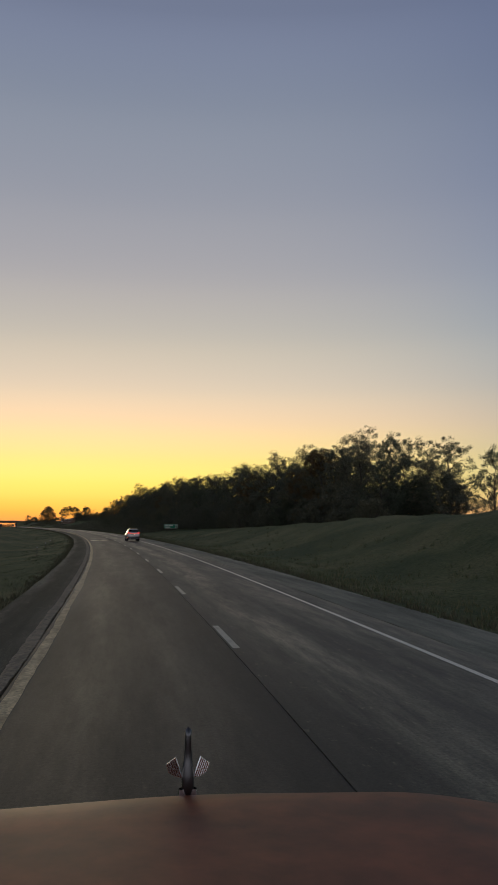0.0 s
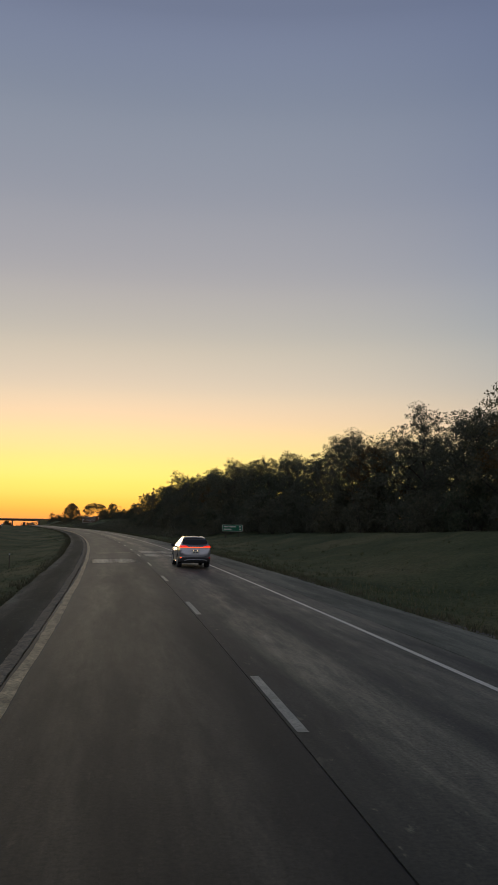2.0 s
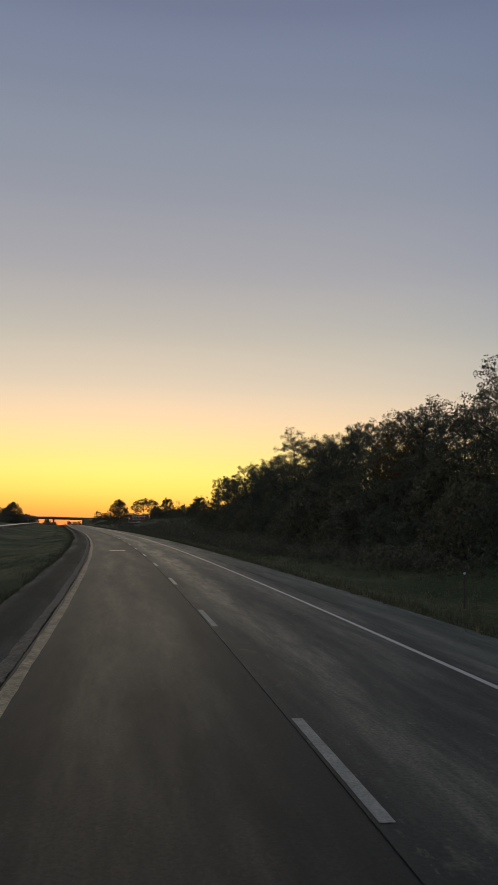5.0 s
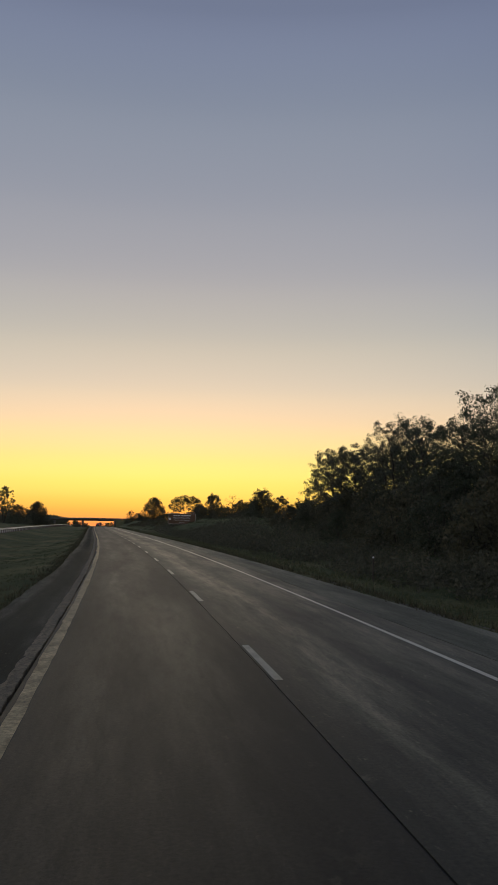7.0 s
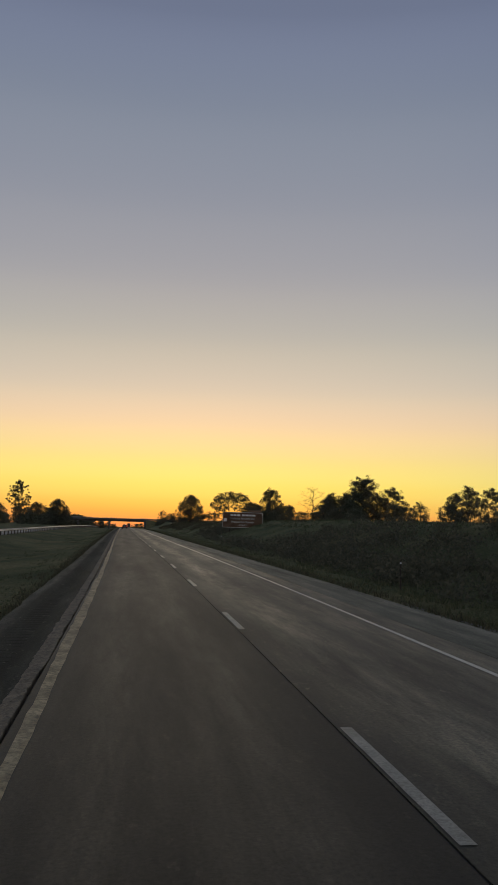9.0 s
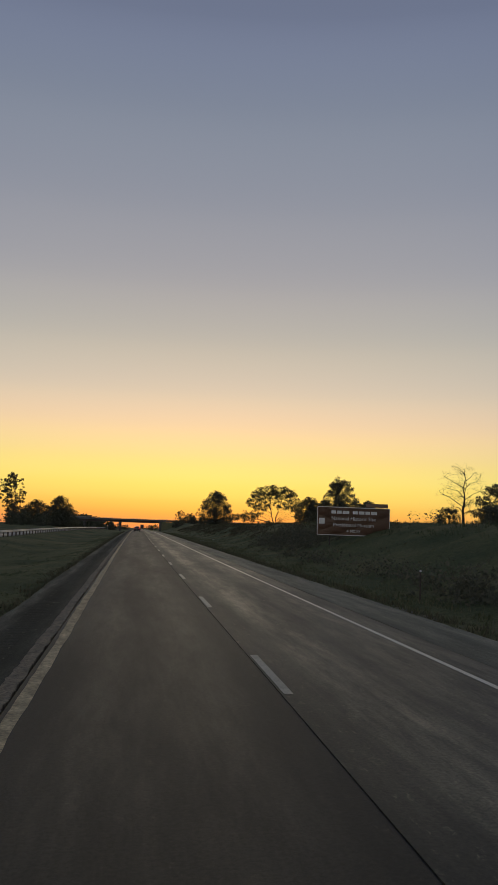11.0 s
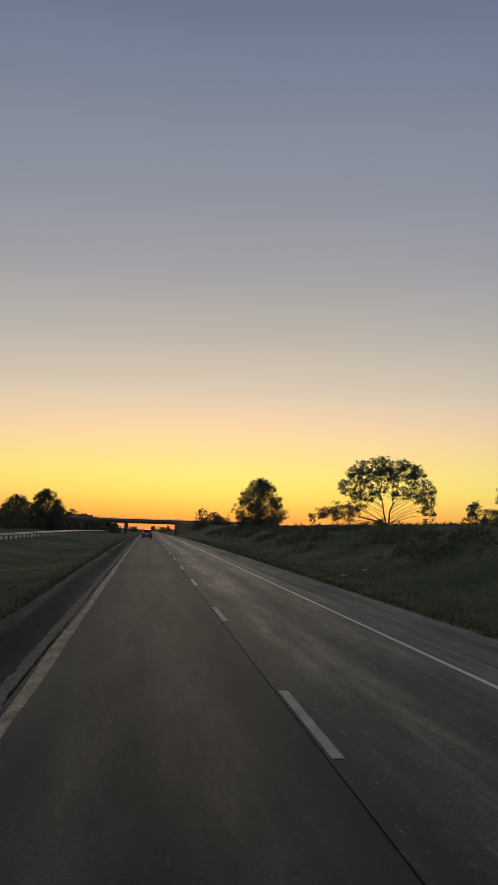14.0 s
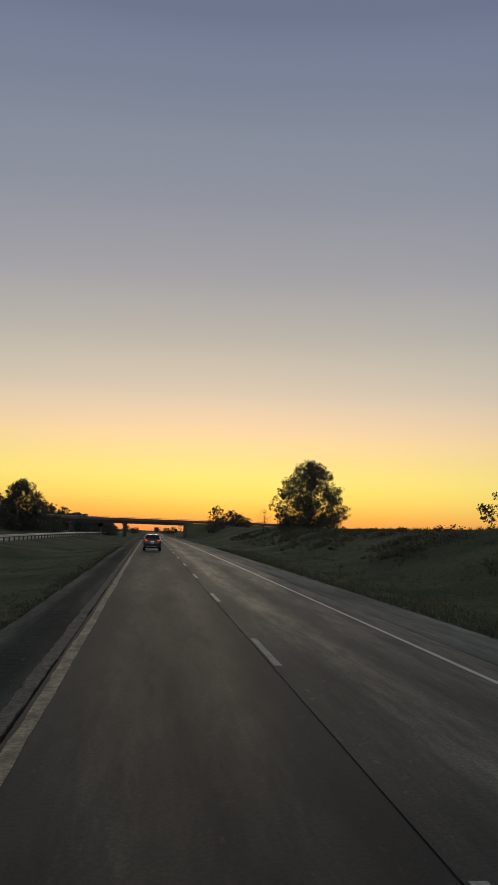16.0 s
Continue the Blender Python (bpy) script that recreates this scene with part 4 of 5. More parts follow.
def bridge(s):
    top = thing("bridge", "dark flat highway overpass on slim piers", "bridge", at_road(s, 0, 0, -3.0))
    bm = bmesh.new()
    box(bm, -75, 62, -5.2, 5.2, 5.55, 5.8)
    part("deck", bm, M_CONC, top)
    for y in (-4.4, -1.5, 1.5, 4.4):
        bm = bmesh.new()
        box(bm, -48, 11.4, y - 0.18, y + 0.18, 4.45, 4.5)
        box(bm, -48, 11.4, y - 0.03, y + 0.03, 4.5, 5.5)
        box(bm, -48, 11.4, y - 0.18, y + 0.18, 5.5, 5.55)
        part("girder", bm, M_STEEL, top, "dark steel girder")
    for y in (-5.2, 5.0):
        bm = bmesh.new()
        box(bm, -75, 62, y, y + 0.2, 5.8, 6.55, 0.03)
        p = part("parapet", bm, M_CONC, top)
        bm = bmesh.new()
        for x in np.arange(-74, 61, 2.5):
            box(bm, x - 0.04, x + 0.04, y + 0.06, y + 0.14, 6.55, 6.9)
        box(bm, -74, 61, y + 0.06, y + 0.14, 6.86, 6.94)
        part("handrail", bm, M_GALV, p, "thin steel rail")
    for x in (-12.3, -33.5):
        pier = new("pier")
        pier.parent = top
        for y in (-3.6, 0, 3.6):
            bm = bmesh.new()
            cyl(bm, (x, y, -2.5), (x, y, 4.0), 0.5, seg=16)
            part("column", bm, M_CONC, pier, smooth=False)
        bm = bmesh.new()
        box(bm, x - 0.6, x + 0.6, -5.0, 5.0, 3.75, 4.45, 0.05)
        part("cap", bm, M_CONC, pier)
    for x, way in ((11.4, 1), (-48, -1)):
        bm = bmesh.new()
        v = [bm.verts.new(c) for c in ((x, -5.2, -2.5), (x, 5.2, -2.5), (x, 5.2, 5.55), (x, -5.2, 5.55), (x + way * 4, -5.6, -2.5), (x + way * 4, 5.6, -2.5), (x + way * 4, 5.6, 5.55), (x + way * 4, -5.6, 5.55))]
        for q in ((0, 1, 2, 3), (4, 7, 6, 5), (0, 4, 5, 1), (1, 5, 6, 2), (2, 6, 7, 3), (3, 7, 4, 0)):
            bm.faces.new([v[i] for i in q])
        part("abutment", bm, M_CONC, top)
        bm = bmesh.new()
        far = 62 if way > 0 else -75
        q = [(x + way * 1.5, -5.4, 5.4), (far, -5.4, 5.4), (far, -15, -1.0), (x + way * 1.5, -15, -1.0), (x + way * 1.5, 5.4, 5.4), (far, 5.4, 5.4), (far, 15, -1.0), (x + way * 1.5, 15, -1.0)]
        v = [bm.verts.new(c) for c in q]
        for qq in ((0, 1, 2, 3), (4, 7, 6, 5), (0, 4, 5, 1), (0, 3, 7, 4), (3, 2, 6, 7), (1, 5, 6, 2)):
            bm.faces.new([v[i] for i in qq])
        part("embankment", bm, M_GROUND, top, "grassy earth ramp up to the bridge")
    return top


bridge(862)

# ---- signs ----
M_GREEN = plain("green_sign_sheet", (0.03, 0.3, 0.16), 0.35)
M_BROWN = plain("brown_sign_sheet", (0.22, 0.13, 0.075), 0.35)
M_SIGNWHITE = plain("white_sign_sheet", (0.82, 0.8, 0.72), 0.35)
M_SIGNYEL = plain("yellow_sign_sheet", (0.75, 0.55, 0.03), 0.4)
M_LIME = plain("lime_sign_sheet", (0.7, 0.85, 0.06), 0.6)
M_REFLECT = plain("white_reflector", (0.85, 0.85, 0.85), 0.15, coat=1.0)


def rounded_rect(bm, w, h, r, y, inner=None):
    """A rounded plate w by h in the x-z plane at y; with inner, only its rim of that width."""
    def ring(w, h, r):
        out = []
        for cx, cz, a0 in ((w / 2 - r, h / 2 - r, 0), (-w / 2 + r, h / 2 - r, 90), (-w / 2 + r, -h / 2 + r, 180), (w / 2 - r, -h / 2 + r, 270)):
            for k in range(5):
                a = radians(a0 + k * 22.5)
                out.append(bm.verts.new((cx + r * math.cos(a), y, cz + r * math.sin(a))))
        return out
    o = ring(w, h, r)
    if inner is None:
        bm.faces.new(o)
        return
    i = ring(w - 2 * inner, h - 2 * inner, max(r - inner, 0.01))
    for k in range(len(o)):
        bm.faces.new((o[k], o[(k + 1) % len(o)], i[(k + 1) % len(o)], i[k]))


def text_mesh(words, size, x, z, y, parent, material, align="CENTER"):
    cu = bpy.data.curves.new("lettering", "FONT")
    cu.body, cu.size, cu.align_x, cu.align_y, cu.extrude = words, size, align, "CENTER", 0.002
    tmp = bpy.data.objects.new("lettering", cu)
    me = bpy.data.meshes.new_from_object(tmp)
    bpy.data.objects.remove(tmp)
    me.transform(Matrix.Translation((x, y, z)) @ Matrix.Rotation(radians(90), 4, "X"))
    me.materials.append(material)
    ob = new("lettering", me)
    ob.parent = parent
    return ob


def road_sign(s, d, w, h, z0, material, rows, label, turn=0.0, category="road sign", icon=False, plaque=None):
    """A panel on posts, facing the traffic. rows: words (height, words) or bars (height, [(x0, x1), ...])."""
    x, y, zz = ground_at(s, d)
    road_z = float(rp(s, d)[2])
    top = thing("road_sign", label, category, pose(x, y, zz, 0, 0, -math.degrees(float(np.interp(s, SS, _h))) + turn))
    lift = road_z - zz + z0 + h / 2
    bm = bmesh.new()
    rounded_rect(bm, w, h, 0.12, -0.03)
    bmesh.ops.solidify(bm, geom=bm.faces[:], thickness=0.03)
    bmesh.ops.translate(bm, verts=bm.verts, vec=(0, 0, lift))
    panel = part("panel", bm, material, top)
    bm = bmesh.new()
    rounded_rect(bm, w - 0.04, h - 0.04, 0.11, -0.066, 0.06)
    bmesh.ops.translate(bm, verts=bm.verts, vec=(0, 0, lift))
    part("border", bm, M_SIGNWHITE, panel, "white border")
    for hgt, zc, what in rows:
        if isinstance(what, str):
            text_mesh(what, hgt, 0.0, lift + zc, -0.066, panel, M_SIGNWHITE)
        else:
            for x0, x1 in what:
                bm = bmesh.new()
                box(bm, x0, x1, -0.068, -0.064, lift + zc - hgt / 2, lift + zc + hgt / 2)
                part("lettering", bm, M_SIGNWHITE, panel, "pale lettering bar")
    if icon:
        bm = bmesh.new()
        box(bm, -w / 2 + 0.2, -w / 2 + 0.75, -0.07, -0.062, lift - 0.3, lift + 0.25)
        part("symbol", bm, M_SIGNWHITE, panel, "pale square symbol")
    if plaque:
        bm = bmesh.new()
        box(bm, w / 2 - 2.4, w / 2 - 0.2, -0.05, -0.02, lift + h / 2 + 0.03, lift + h / 2 + 0.4, 0.01)
        part("plaque", bm, material, top)
    for px_ in (-w * 0.32, w * 0.32):
        bm = bmesh.new()
        box(bm, px_ - 0.05, px_ + 0.05, 0.0, 0.09, -0.6, lift + h / 2 - 0.05, 0.008)
        part("post", bm, M_STEEL, top)
    return top


road_sign(178.5, 17.75, 3.15, 1.0, 1.25, M_GREEN, [(0.2, 0.2, [(-1.3, -0.6), (-0.45, 0.5), (1.0, 1.3)]), (0.2, -0.2, [(-1.3, -0.15), (1.0, 1.3)])], "green distance sign with two pale lines on the grass bank")
road_sign(438.5, 18.5, 7.2, 2.75, 1.9, M_BROWN, [(0.3, 0.85, [(-2.2, -1.75), (-1.65, -1.2), (-1.1, -0.45), (-0.1, 0.4), (0.5, 1.05), (1.15, 1.6), (1.7, 2.3)]), (0.5, 0.25, "National Historic Site"), (0.48, -0.36, "Presidential Museum"), (0.42, -0.95, "4 MILES")],
          "large brown tourist sign with white border and lettering", icon=True, plaque=True)


def diamond_sign(s, d, size, z, material, label, turned=True):
    x, y, zz = ground_at(s, d)
    lift = float(rp(s, d)[2]) - zz + z
    top = thing("road_sign", label, "road sign", pose(x, y, zz))
    bm = bmesh.new()
    rounded_rect(bm, size, size if turned else size * 1.6, 0.06, -0.03)
    bmesh.ops.solidify(bm, geom=bm.faces[:], thickness=0.02)
    if turned:
        bmesh.ops.rotate(bm, verts=bm.verts, matrix=Matrix.Rotation(radians(45), 3, "Y"))
    bmesh.ops.translate(bm, verts=bm.verts, vec=(0, 0, lift))
    part("panel", bm, material, top)
    bm = bmesh.new()
    box(bm, -0.04, 0.04, 0, 0.06, -0.5, lift + 0.2)
    part("post", bm, M_GALV, top)


diamond_sign(770, -16.5, 1.2, 3.0, M_SIGNYEL, "yellow diamond warning sign on a post in the median")
diamond_sign(838, 7.6, 0.9, 2.3, M_LIME, "upright yellow-green marker sign beside the bridge", False)


def marker_post(s, d, tall=1.15):
    x, y, zz = ground_at(s, d)
    top = thing("marker_post", "thin roadside marker post with a white reflector", "marker post", pose(x, y, zz), "marker posts")
    bm = bmesh.new()
    box(bm, -0.03, 0.03, -0.012, 0.012, -0.25, tall, 0.004)
    part("post", bm, M_STEEL, top)
    bm = bmesh.new()
    cyl(bm, (0, -0.03, tall - 0.1), (0, -0.012, tall - 0.1), 0.045, seg=14)
    part("reflector", bm, M_REFLECT, top, "round white reflector")
    return top


for s in (187, 265, 330, 395):
    marker_post(s, 9.4, 1.3)
for s in np.arange(70, 130, 15.0):
    marker_post(s, -8.6, 0.95)


def median_barrier():
    """The rail on posts before the opposite carriageway."""
    top = thing("guard_rail", "long low steel guard rail on dark wooden posts", "guard rail")
    s = np.arange(300, 1000, 4.0)
    prof = [(0.0, 0.45), (0.05, 0.5), (0.05, 0.55), (0.0, 0.6), (0.05, 0.65), (0.05, 0.7), (0.0, 0.75)]
    verts, faces = [], []
    for i, si in enumerate(s):
        for o, z in prof:
            verts.append(rp(si, -20.3 + o, z - 0.15 + 0.15))
    k = len(prof)
    for i in range(len(s) - 1):
        faces += [(i * k + j, i * k + j + 1, (i + 1) * k + j + 1, (i + 1) * k + j) for j in range(k - 1)]
    rail = new("rail", mesh_of("rail", verts, faces, M_GALV))
    rail.parent = top
    bm = bmesh.new()
    box(bm, -0.09, 0.09, -0.09, 0.09, -0.5, 0.8, 0.01)
    first = part("post", bm, M_WOOD, top)
    first.matrix_world = at_road(300, -20.45)
    for si in s[1:]:
        ob = new("post", first.data)
        ob.parent = top
        ob.matrix_world = at_road(si, -20.45)


median_barrier()

# ---- vehicles ----
M_SILVER = plain("silver_grey_paint", (0.36, 0.36, 0.385), 0.3, 0.75, 1.0, vary=0.04)
M_BLACKPAINT = plain("black_car_paint", (0.02, 0.021, 0.023), 0.3, 0.2, 1.0, vary=0.04)
M_ORANGE = plain("orange_brown_truck_paint", (0.2, 0.05, 0.02), 0.5, 0.0, 0.0, vary=0.6)
M_ORANGE.node_tree.nodes["Principled BSDF"].inputs["Specular IOR Level"].default_value = 0.2
M_GLASS = plain("tinted_glass", (0.012, 0.013, 0.014), 0.04, 0.0, 1.0, vary=0.02)
M_CLAD = plain("black_plastic_trim", (0.018, 0.018, 0.019), 0.55)
M_CHROME = plain("bright_chrome", (0.75, 0.75, 0.76), 0.12, 1.0, vary=0.03)
M_ALLOY = plain("alloy_wheel_metal", (0.72, 0.72, 0.73), 0.28, 0.9)
M_RUBBER = plain("tyre_rubber", (0.016, 0.016, 0.016), 0.85)
M_TAIL = plain("lit_red_tail_lamp", (0.5, 0.02, 0.01), 0.2, emit=(1.0, 0.03, 0.012), strength=1.9)
M_TAIL_HOT = plain("lit_amber_red_lamp", (0.6, 0.05, 0.01), 0.2, emit=(1.0, 0.06, 0.018), strength=2.2)
M_REDLENS = plain("red_lamp_lens", (0.25, 0.012, 0.008), 0.15, coat=1.0, emit=(1.0, 0.02, 0.008), strength=0.35)
M_AMBER = plain("lit_amber_marker", (0.6, 0.2, 0.01), 0.2, emit=(1.0, 0.42, 0.03), strength=2.5)
M_PLATELAMP = plain("lit_plate_lamp", (0.8, 0.7, 0.5), 0.3, emit=(1.0, 0.75, 0.42), strength=9.0)
# darker metal than bright_chrome, for the ornament's body
M_DARKCHROME = plain("dark_chrome", (0.16, 0.16, 0.165), 0.3, 1.0, vary=0.2)
M_PLATE = plain("number_plate_sheet", (0.5, 0.5, 0.46), 0.4)
M_INK = plain("dark_plate_ink", (0.04, 0.04, 0.06), 0.5)
M_TRAILER = plain("dark_trailer_panel", (0.05, 0.045, 0.045), 0.6, 0.0)


def grid_mesh(name, f, us, vs, material, parent, label="", smooth=True, thick=0.0):
    """A surface f(u, v) over a grid."""
    verts = [f(u, v) for u in us for v in vs]
    k = len(vs)
    faces = [(i * k + j, i * k + j + 1, (i + 1) * k + j + 1, (i + 1) * k + j) for i in range(len(us) - 1) for j in range(k - 1)]
    bm = bmesh.new()
    bv = [bm.verts.new(v) for v in verts]
    for q in faces:
        bm.faces.new([bv[i] for i in q])
    bmesh.ops.remove_doubles(bm, verts=bm.verts, dist=1e-5)
    if thick:
        bmesh.ops.recalc_face_normals(bm, faces=bm.faces)
        bmesh.ops.solidify(bm, geom=bm.faces[:], thickness=thick)
    return part(name, bm, material, parent, label, smooth)


def wheel(parent, x, y, r, w, spokes=10):
    """A wheel on its axle at (x, y): tyre and rim with spokes. x's sign is its outer side."""
    out = 1 if x > 0 else -1
    top = new("wheel")
    top.parent = parent
    top.location = (x, y, r)
    bm = bmesh.new()
    prof = [(-w / 2, r * 0.72), (-w / 2, r * 0.92), (-w / 2 + 0.03, r * 0.985), (-w / 4, r), (w / 4, r), (w / 2 - 0.03, r * 0.985), (w / 2, r * 0.92), (w / 2, r * 0.72)]
    n = 40
    rings = []
    for i in range(n):
        a = 2 * math.pi * i / n
        rings.append([bm.verts.new((px_, pr * math.cos(a), pr * math.sin(a))) for px_, pr in prof])
    for i in range(n):
        for j in range(len(prof)):
            bm.faces.new((rings[i][j], rings[(i + 1) % n][j], rings[(i + 1) % n][(j + 1) % len(prof)], rings[i][(j + 1) % len(prof)]))
    part("tyre", bm, M_RUBBER, top, smooth=True)
    bm = bmesh.new()
    face = out * w * 0.42
    cyl(bm, (face - out * 0.1, 0, 0), (face - out * 0.08, 0, 0), r * 0.72, seg=32)
    hub = bmesh.ops.create_cone(bm, cap_ends=True, segments=16, radius1=r * 0.16, radius2=r * 0.13, depth=0.05, matrix=Matrix.Translation((face, 0, 0)) @ Matrix.Rotation(radians(90 * out), 4, "Y"))
    for i in range(spokes):
        a = 2 * math.pi * i / spokes
        m = Matrix.Rotation(a, 4, "X")
        box(bm, min(face - out * 0.03, face), max(face - out * 0.03, face), -0.024, 0.024, r * 0.1, r * 0.69, 0.006, m)
    rim = bmesh.ops.create_cone(bm, cap_ends=False, segments=36, radius1=r * 0.74, radius2=r * 0.67, depth=0.05, matrix=Matrix.Translation((face - out * 0.01, 0, 0)) @ Matrix.Rotation(radians(90 * out), 4, "Y"))
    part("rim", bm, M_ALLOY, top, "bright alloy rim")
    return top


def crossover(m, label, paint, L=4.55, W=1.86, H=1.66, wb=2.69, rear=0.93, r=0.365, belt=1.06, lamps="bar", dark_trim=True):
    """A five-door crossover, y ahead, its rear axle over the origin."""
    top = thing("car", label, "car", m)
    front = L - rear
    hw = W / 2
    axles = (0.0, wb)
    ra = r + 0.055

    def sill(y):
        z = 0.3
        for a in axles:
            if abs(y - a) < ra:
                z = max(z, r + math.sqrt(max(ra * ra - (y - a) ** 2, 0)) - 0.01)
        if y < -0.45:
            z = max(z, 0.34 + 0.05 * (-0.45 - y))
        return z

    def half(y):
        t = 1.0
        if y < 0:
            t = 1 - 0.05 * (min(-y, rear) / rear) ** 2.8
        if y > wb - 0.2:
            t = 1 - 0.24 * ((y - wb + 0.2) / (front - wb + 0.2)) ** 2.2
        return hw * t

    def shoulder(y):
        if y > 2.35:
            return belt - 0.02 - 0.2 * ((y - 2.35) / (front - 2.35)) ** 1.7
        return belt + 0.1 * max(0, (1.6 - y) / 2.5) ** 1.3

    roof_keys = ([-rear + 0.02, -rear + 0.12, -rear + 0.36, -rear + 0.62, 0.2, 1.0, 1.5, 1.9, 2.3, 2.62], [belt + 0.13, belt + 0.2, H - 0.2, H - 0.07, H - 0.015, H, H - 0.025, H - 0.15, H - 0.38, belt + 0.02])

    def roof(y):
        return float(np.interp(y, *roof_keys))

    ys = sorted(set(np.round(np.concatenate([np.linspace(-rear, front, 64), [a + ra * math.cos(k * math.pi / 16) for a in axles for k in range(17)]]), 4)))

    def side_x(y, v):
        """Half-width of the flank from sill (v = 0) to shoulder (v = 1)."""
        w = half(y)
        tuck = 0.94 + 0.06 * math.sin(min(1.0, v * 1.9) * math.pi / 2)
        top_in = 1 - 0.055 * max(0, (v - 0.62) / 0.38) ** 1.6
        crease = 0.016 * math.exp(-((v - 0.76) / 0.06) ** 2) - 0.034 * math.exp(-((v - 0.36) / 0.12) ** 2)
        return w * tuck * top_in + crease

    vs = np.linspace(0, 1, 15)
    for sg in (1, -1):
        grid_mesh("flank", lambda y, v: (sg * side_x(y, v), y, sill(y) + v * (shoulder(y) - sill(y))), ys, vs, paint, top)

    # bonnet and the deck between the shoulders
    def deck(y, u):
        x = side_x(y, 1.0) * u
        return (x, y, shoulder(y) + 0.05 * (1 - u * u) * (1 if y > 2.3 else 0.2))
    grid_mesh("bonnet", deck, [y for y in ys if y >= 2.2], np.linspace(-1, 1, 13), paint, top)

    # tail and nose, closed by curved panels
    def tail(u, v):
        x = side_x(-rear, v) * u
        z = sill(-rear) + v * (shoulder(-rear) - sill(-rear))
        bulge = 0.27 * max(0.0, 1 - abs(u) ** 2.8) ** 0.55 + 0.09 * math.sin(min(1, v * 1.2) * math.pi) * (1 - abs(u) ** 4)
        return (x, -rear - bulge * 0.55, z)
    around = np.sin(np.linspace(-math.pi / 2, math.pi / 2, 37))
    grid_mesh("tailgate", tail, around, np.linspace(0.26, 1, 16), paint, top)
    grid_mesh("rear_bumper", lambda u, v: (tail(u, v)[0] * 1.005, tail(u, v)[1] - 0.03 * math.cos(v * 5.6 - 0.5), tail(u, v)[2] - 0.03 * (1 - v / 0.28)), around, np.linspace(0.0, 0.28, 9), M_CLAD, top, "black plastic lower bumper", thick=0.03)
    grid_mesh("nose", lambda u, v: (side_x(front, v) * u, front + 0.1 * (1 - u * u), sill(front) + v * (shoulder(front) - sill(front))), np.linspace(-1, 1, 17), vs, paint, top)
    tv, tf = [], []
    bar = [(x, tail(x / 0.85, 0.12)[1] - 0.045, 0.47 - 0.07 * abs(x / 0.62) ** 6) for x in np.linspace(-0.62, 0.62, 21)]
    tube(tv, tf, bar, [0.008] + [0.017] * 19 + [0.008], 8)
    ob = new("bumper_bar", mesh_of("bumper_bar", tv, tf, M_ALLOY, True))
    ob.parent = top
    ob["label"] = "silver curved bumper strip"
    for sg in (1, -1):
        grid_mesh("bumper_corner", lambda y, v: (sg * (side_x(y, v) + 0.008), y, sill(y) - 0.03 + v * (shoulder(y) - sill(y)) + 0.03 * v), np.linspace(-rear, -ra - 0.02, 9), np.linspace(0.0, 0.26, 5), M_CLAD, top, "black plastic bumper corner", thick=0.012)
    bm = bmesh.new()
    box(bm, -hw + 0.2, hw - 0.2, -rear + 0.3, front - 0.2, 0.27, 0.62, 0.05)
    part("underbody", bm, M_CLAD, top)

    # closing panel between the tailgate and the rear window, and the tailgate's seam
    def ledge(u, k):
        p0 = Vector(tail(u, 1.0))
        y1 = -rear + 0.1
        p1 = Vector((u * side_x(-rear, 1.0) * 0.93, y1, roof(y1) - 0.012 - 0.03 * u * u))
        p = p0.lerp(p1, k)
        p.z += 0.018 * math.sin(k * math.pi)
        return p
    grid_mesh("tailgate_ledge", ledge, np.linspace(-1, 1, 21), np.linspace(0, 1, 6), paint, top)
    seam = [(sg_ * x, z) for sg_, pts_ in ((-1, ((0.8, 0.99), (0.77, 0.86), (0.7, 0.72), (0.6, 0.64), (0.4, 0.615))), (1, ((0.4, 0.615), (0.6, 0.64), (0.7, 0.72), (0.77, 0.86), (0.8, 0.99)))) for x, z in pts_]

    def skin(x, z):
        zlo = sill(-rear)
        v = (z - zlo) / (shoulder(-rear) - zlo)
        u = max(-1, min(1, x / side_x(-rear, min(1, max(0, v)))))
        return tail(u, v)[1]
    tv, tf = [], []
    tube(tv, tf, [(x * hw / 0.93, skin(x * hw / 0.93, z) - 0.001, z) for x, z in seam], [0.007] * len(seam), 5)
    ob = new("tailgate_seam", mesh_of("tailgate_seam", tv, tf, M_CLAD, True))
    ob.parent = top
    # recess round the number plate
    tv, tf = [], []
    loop = [(-0.3, 0.96), (-0.24, 0.74), (0.0, 0.72), (0.24, 0.74), (0.3, 0.96)]
    tube(tv, tf, [(x, skin(x, z) - 0.002, z) for x, z in loop], [0.012] * 5, 6)
    ob = new("plate_recess_edge", mesh_of("plate_recess_edge", tv, tf, paint, True))
    ob.parent = top

    # greenhouse
    gy = np.linspace(-rear + 0.02, 2.62, 48)

    def house(y, w):
        """w from 0 at the left shoulder over the roof to 1 at the right."""
        b, t = shoulder(y), max(roof(y), shoulder(y) + 0.02)
        xb = side_x(y, 1.0) * (0.985 if y < 2.3 else 0.96)
        hgt = t - b
        xr = xb - 0.29 * hgt / 0.62 - 0.02
        a = abs(2 * w - 1)
        sg = -1 if w < 0.5 else 1
        if a > 0.6:
            k = (1 - a) / 0.4
            return Vector((sg * (xb + (xr - xb) * k ** 1.25), y, b + hgt * 0.9 * k))
        k = a / 0.6
        return Vector((sg * xr * k, y, b + hgt * (0.9 + 0.1 * (1 - k ** 3))))
    ws = np.concatenate([np.linspace(0, 0.2, 9), np.linspace(0.2, 0.8, 15)[1:-1], np.linspace(0.8, 1, 9)])
    grid_mesh("roof", house, gy, ws, paint, top)

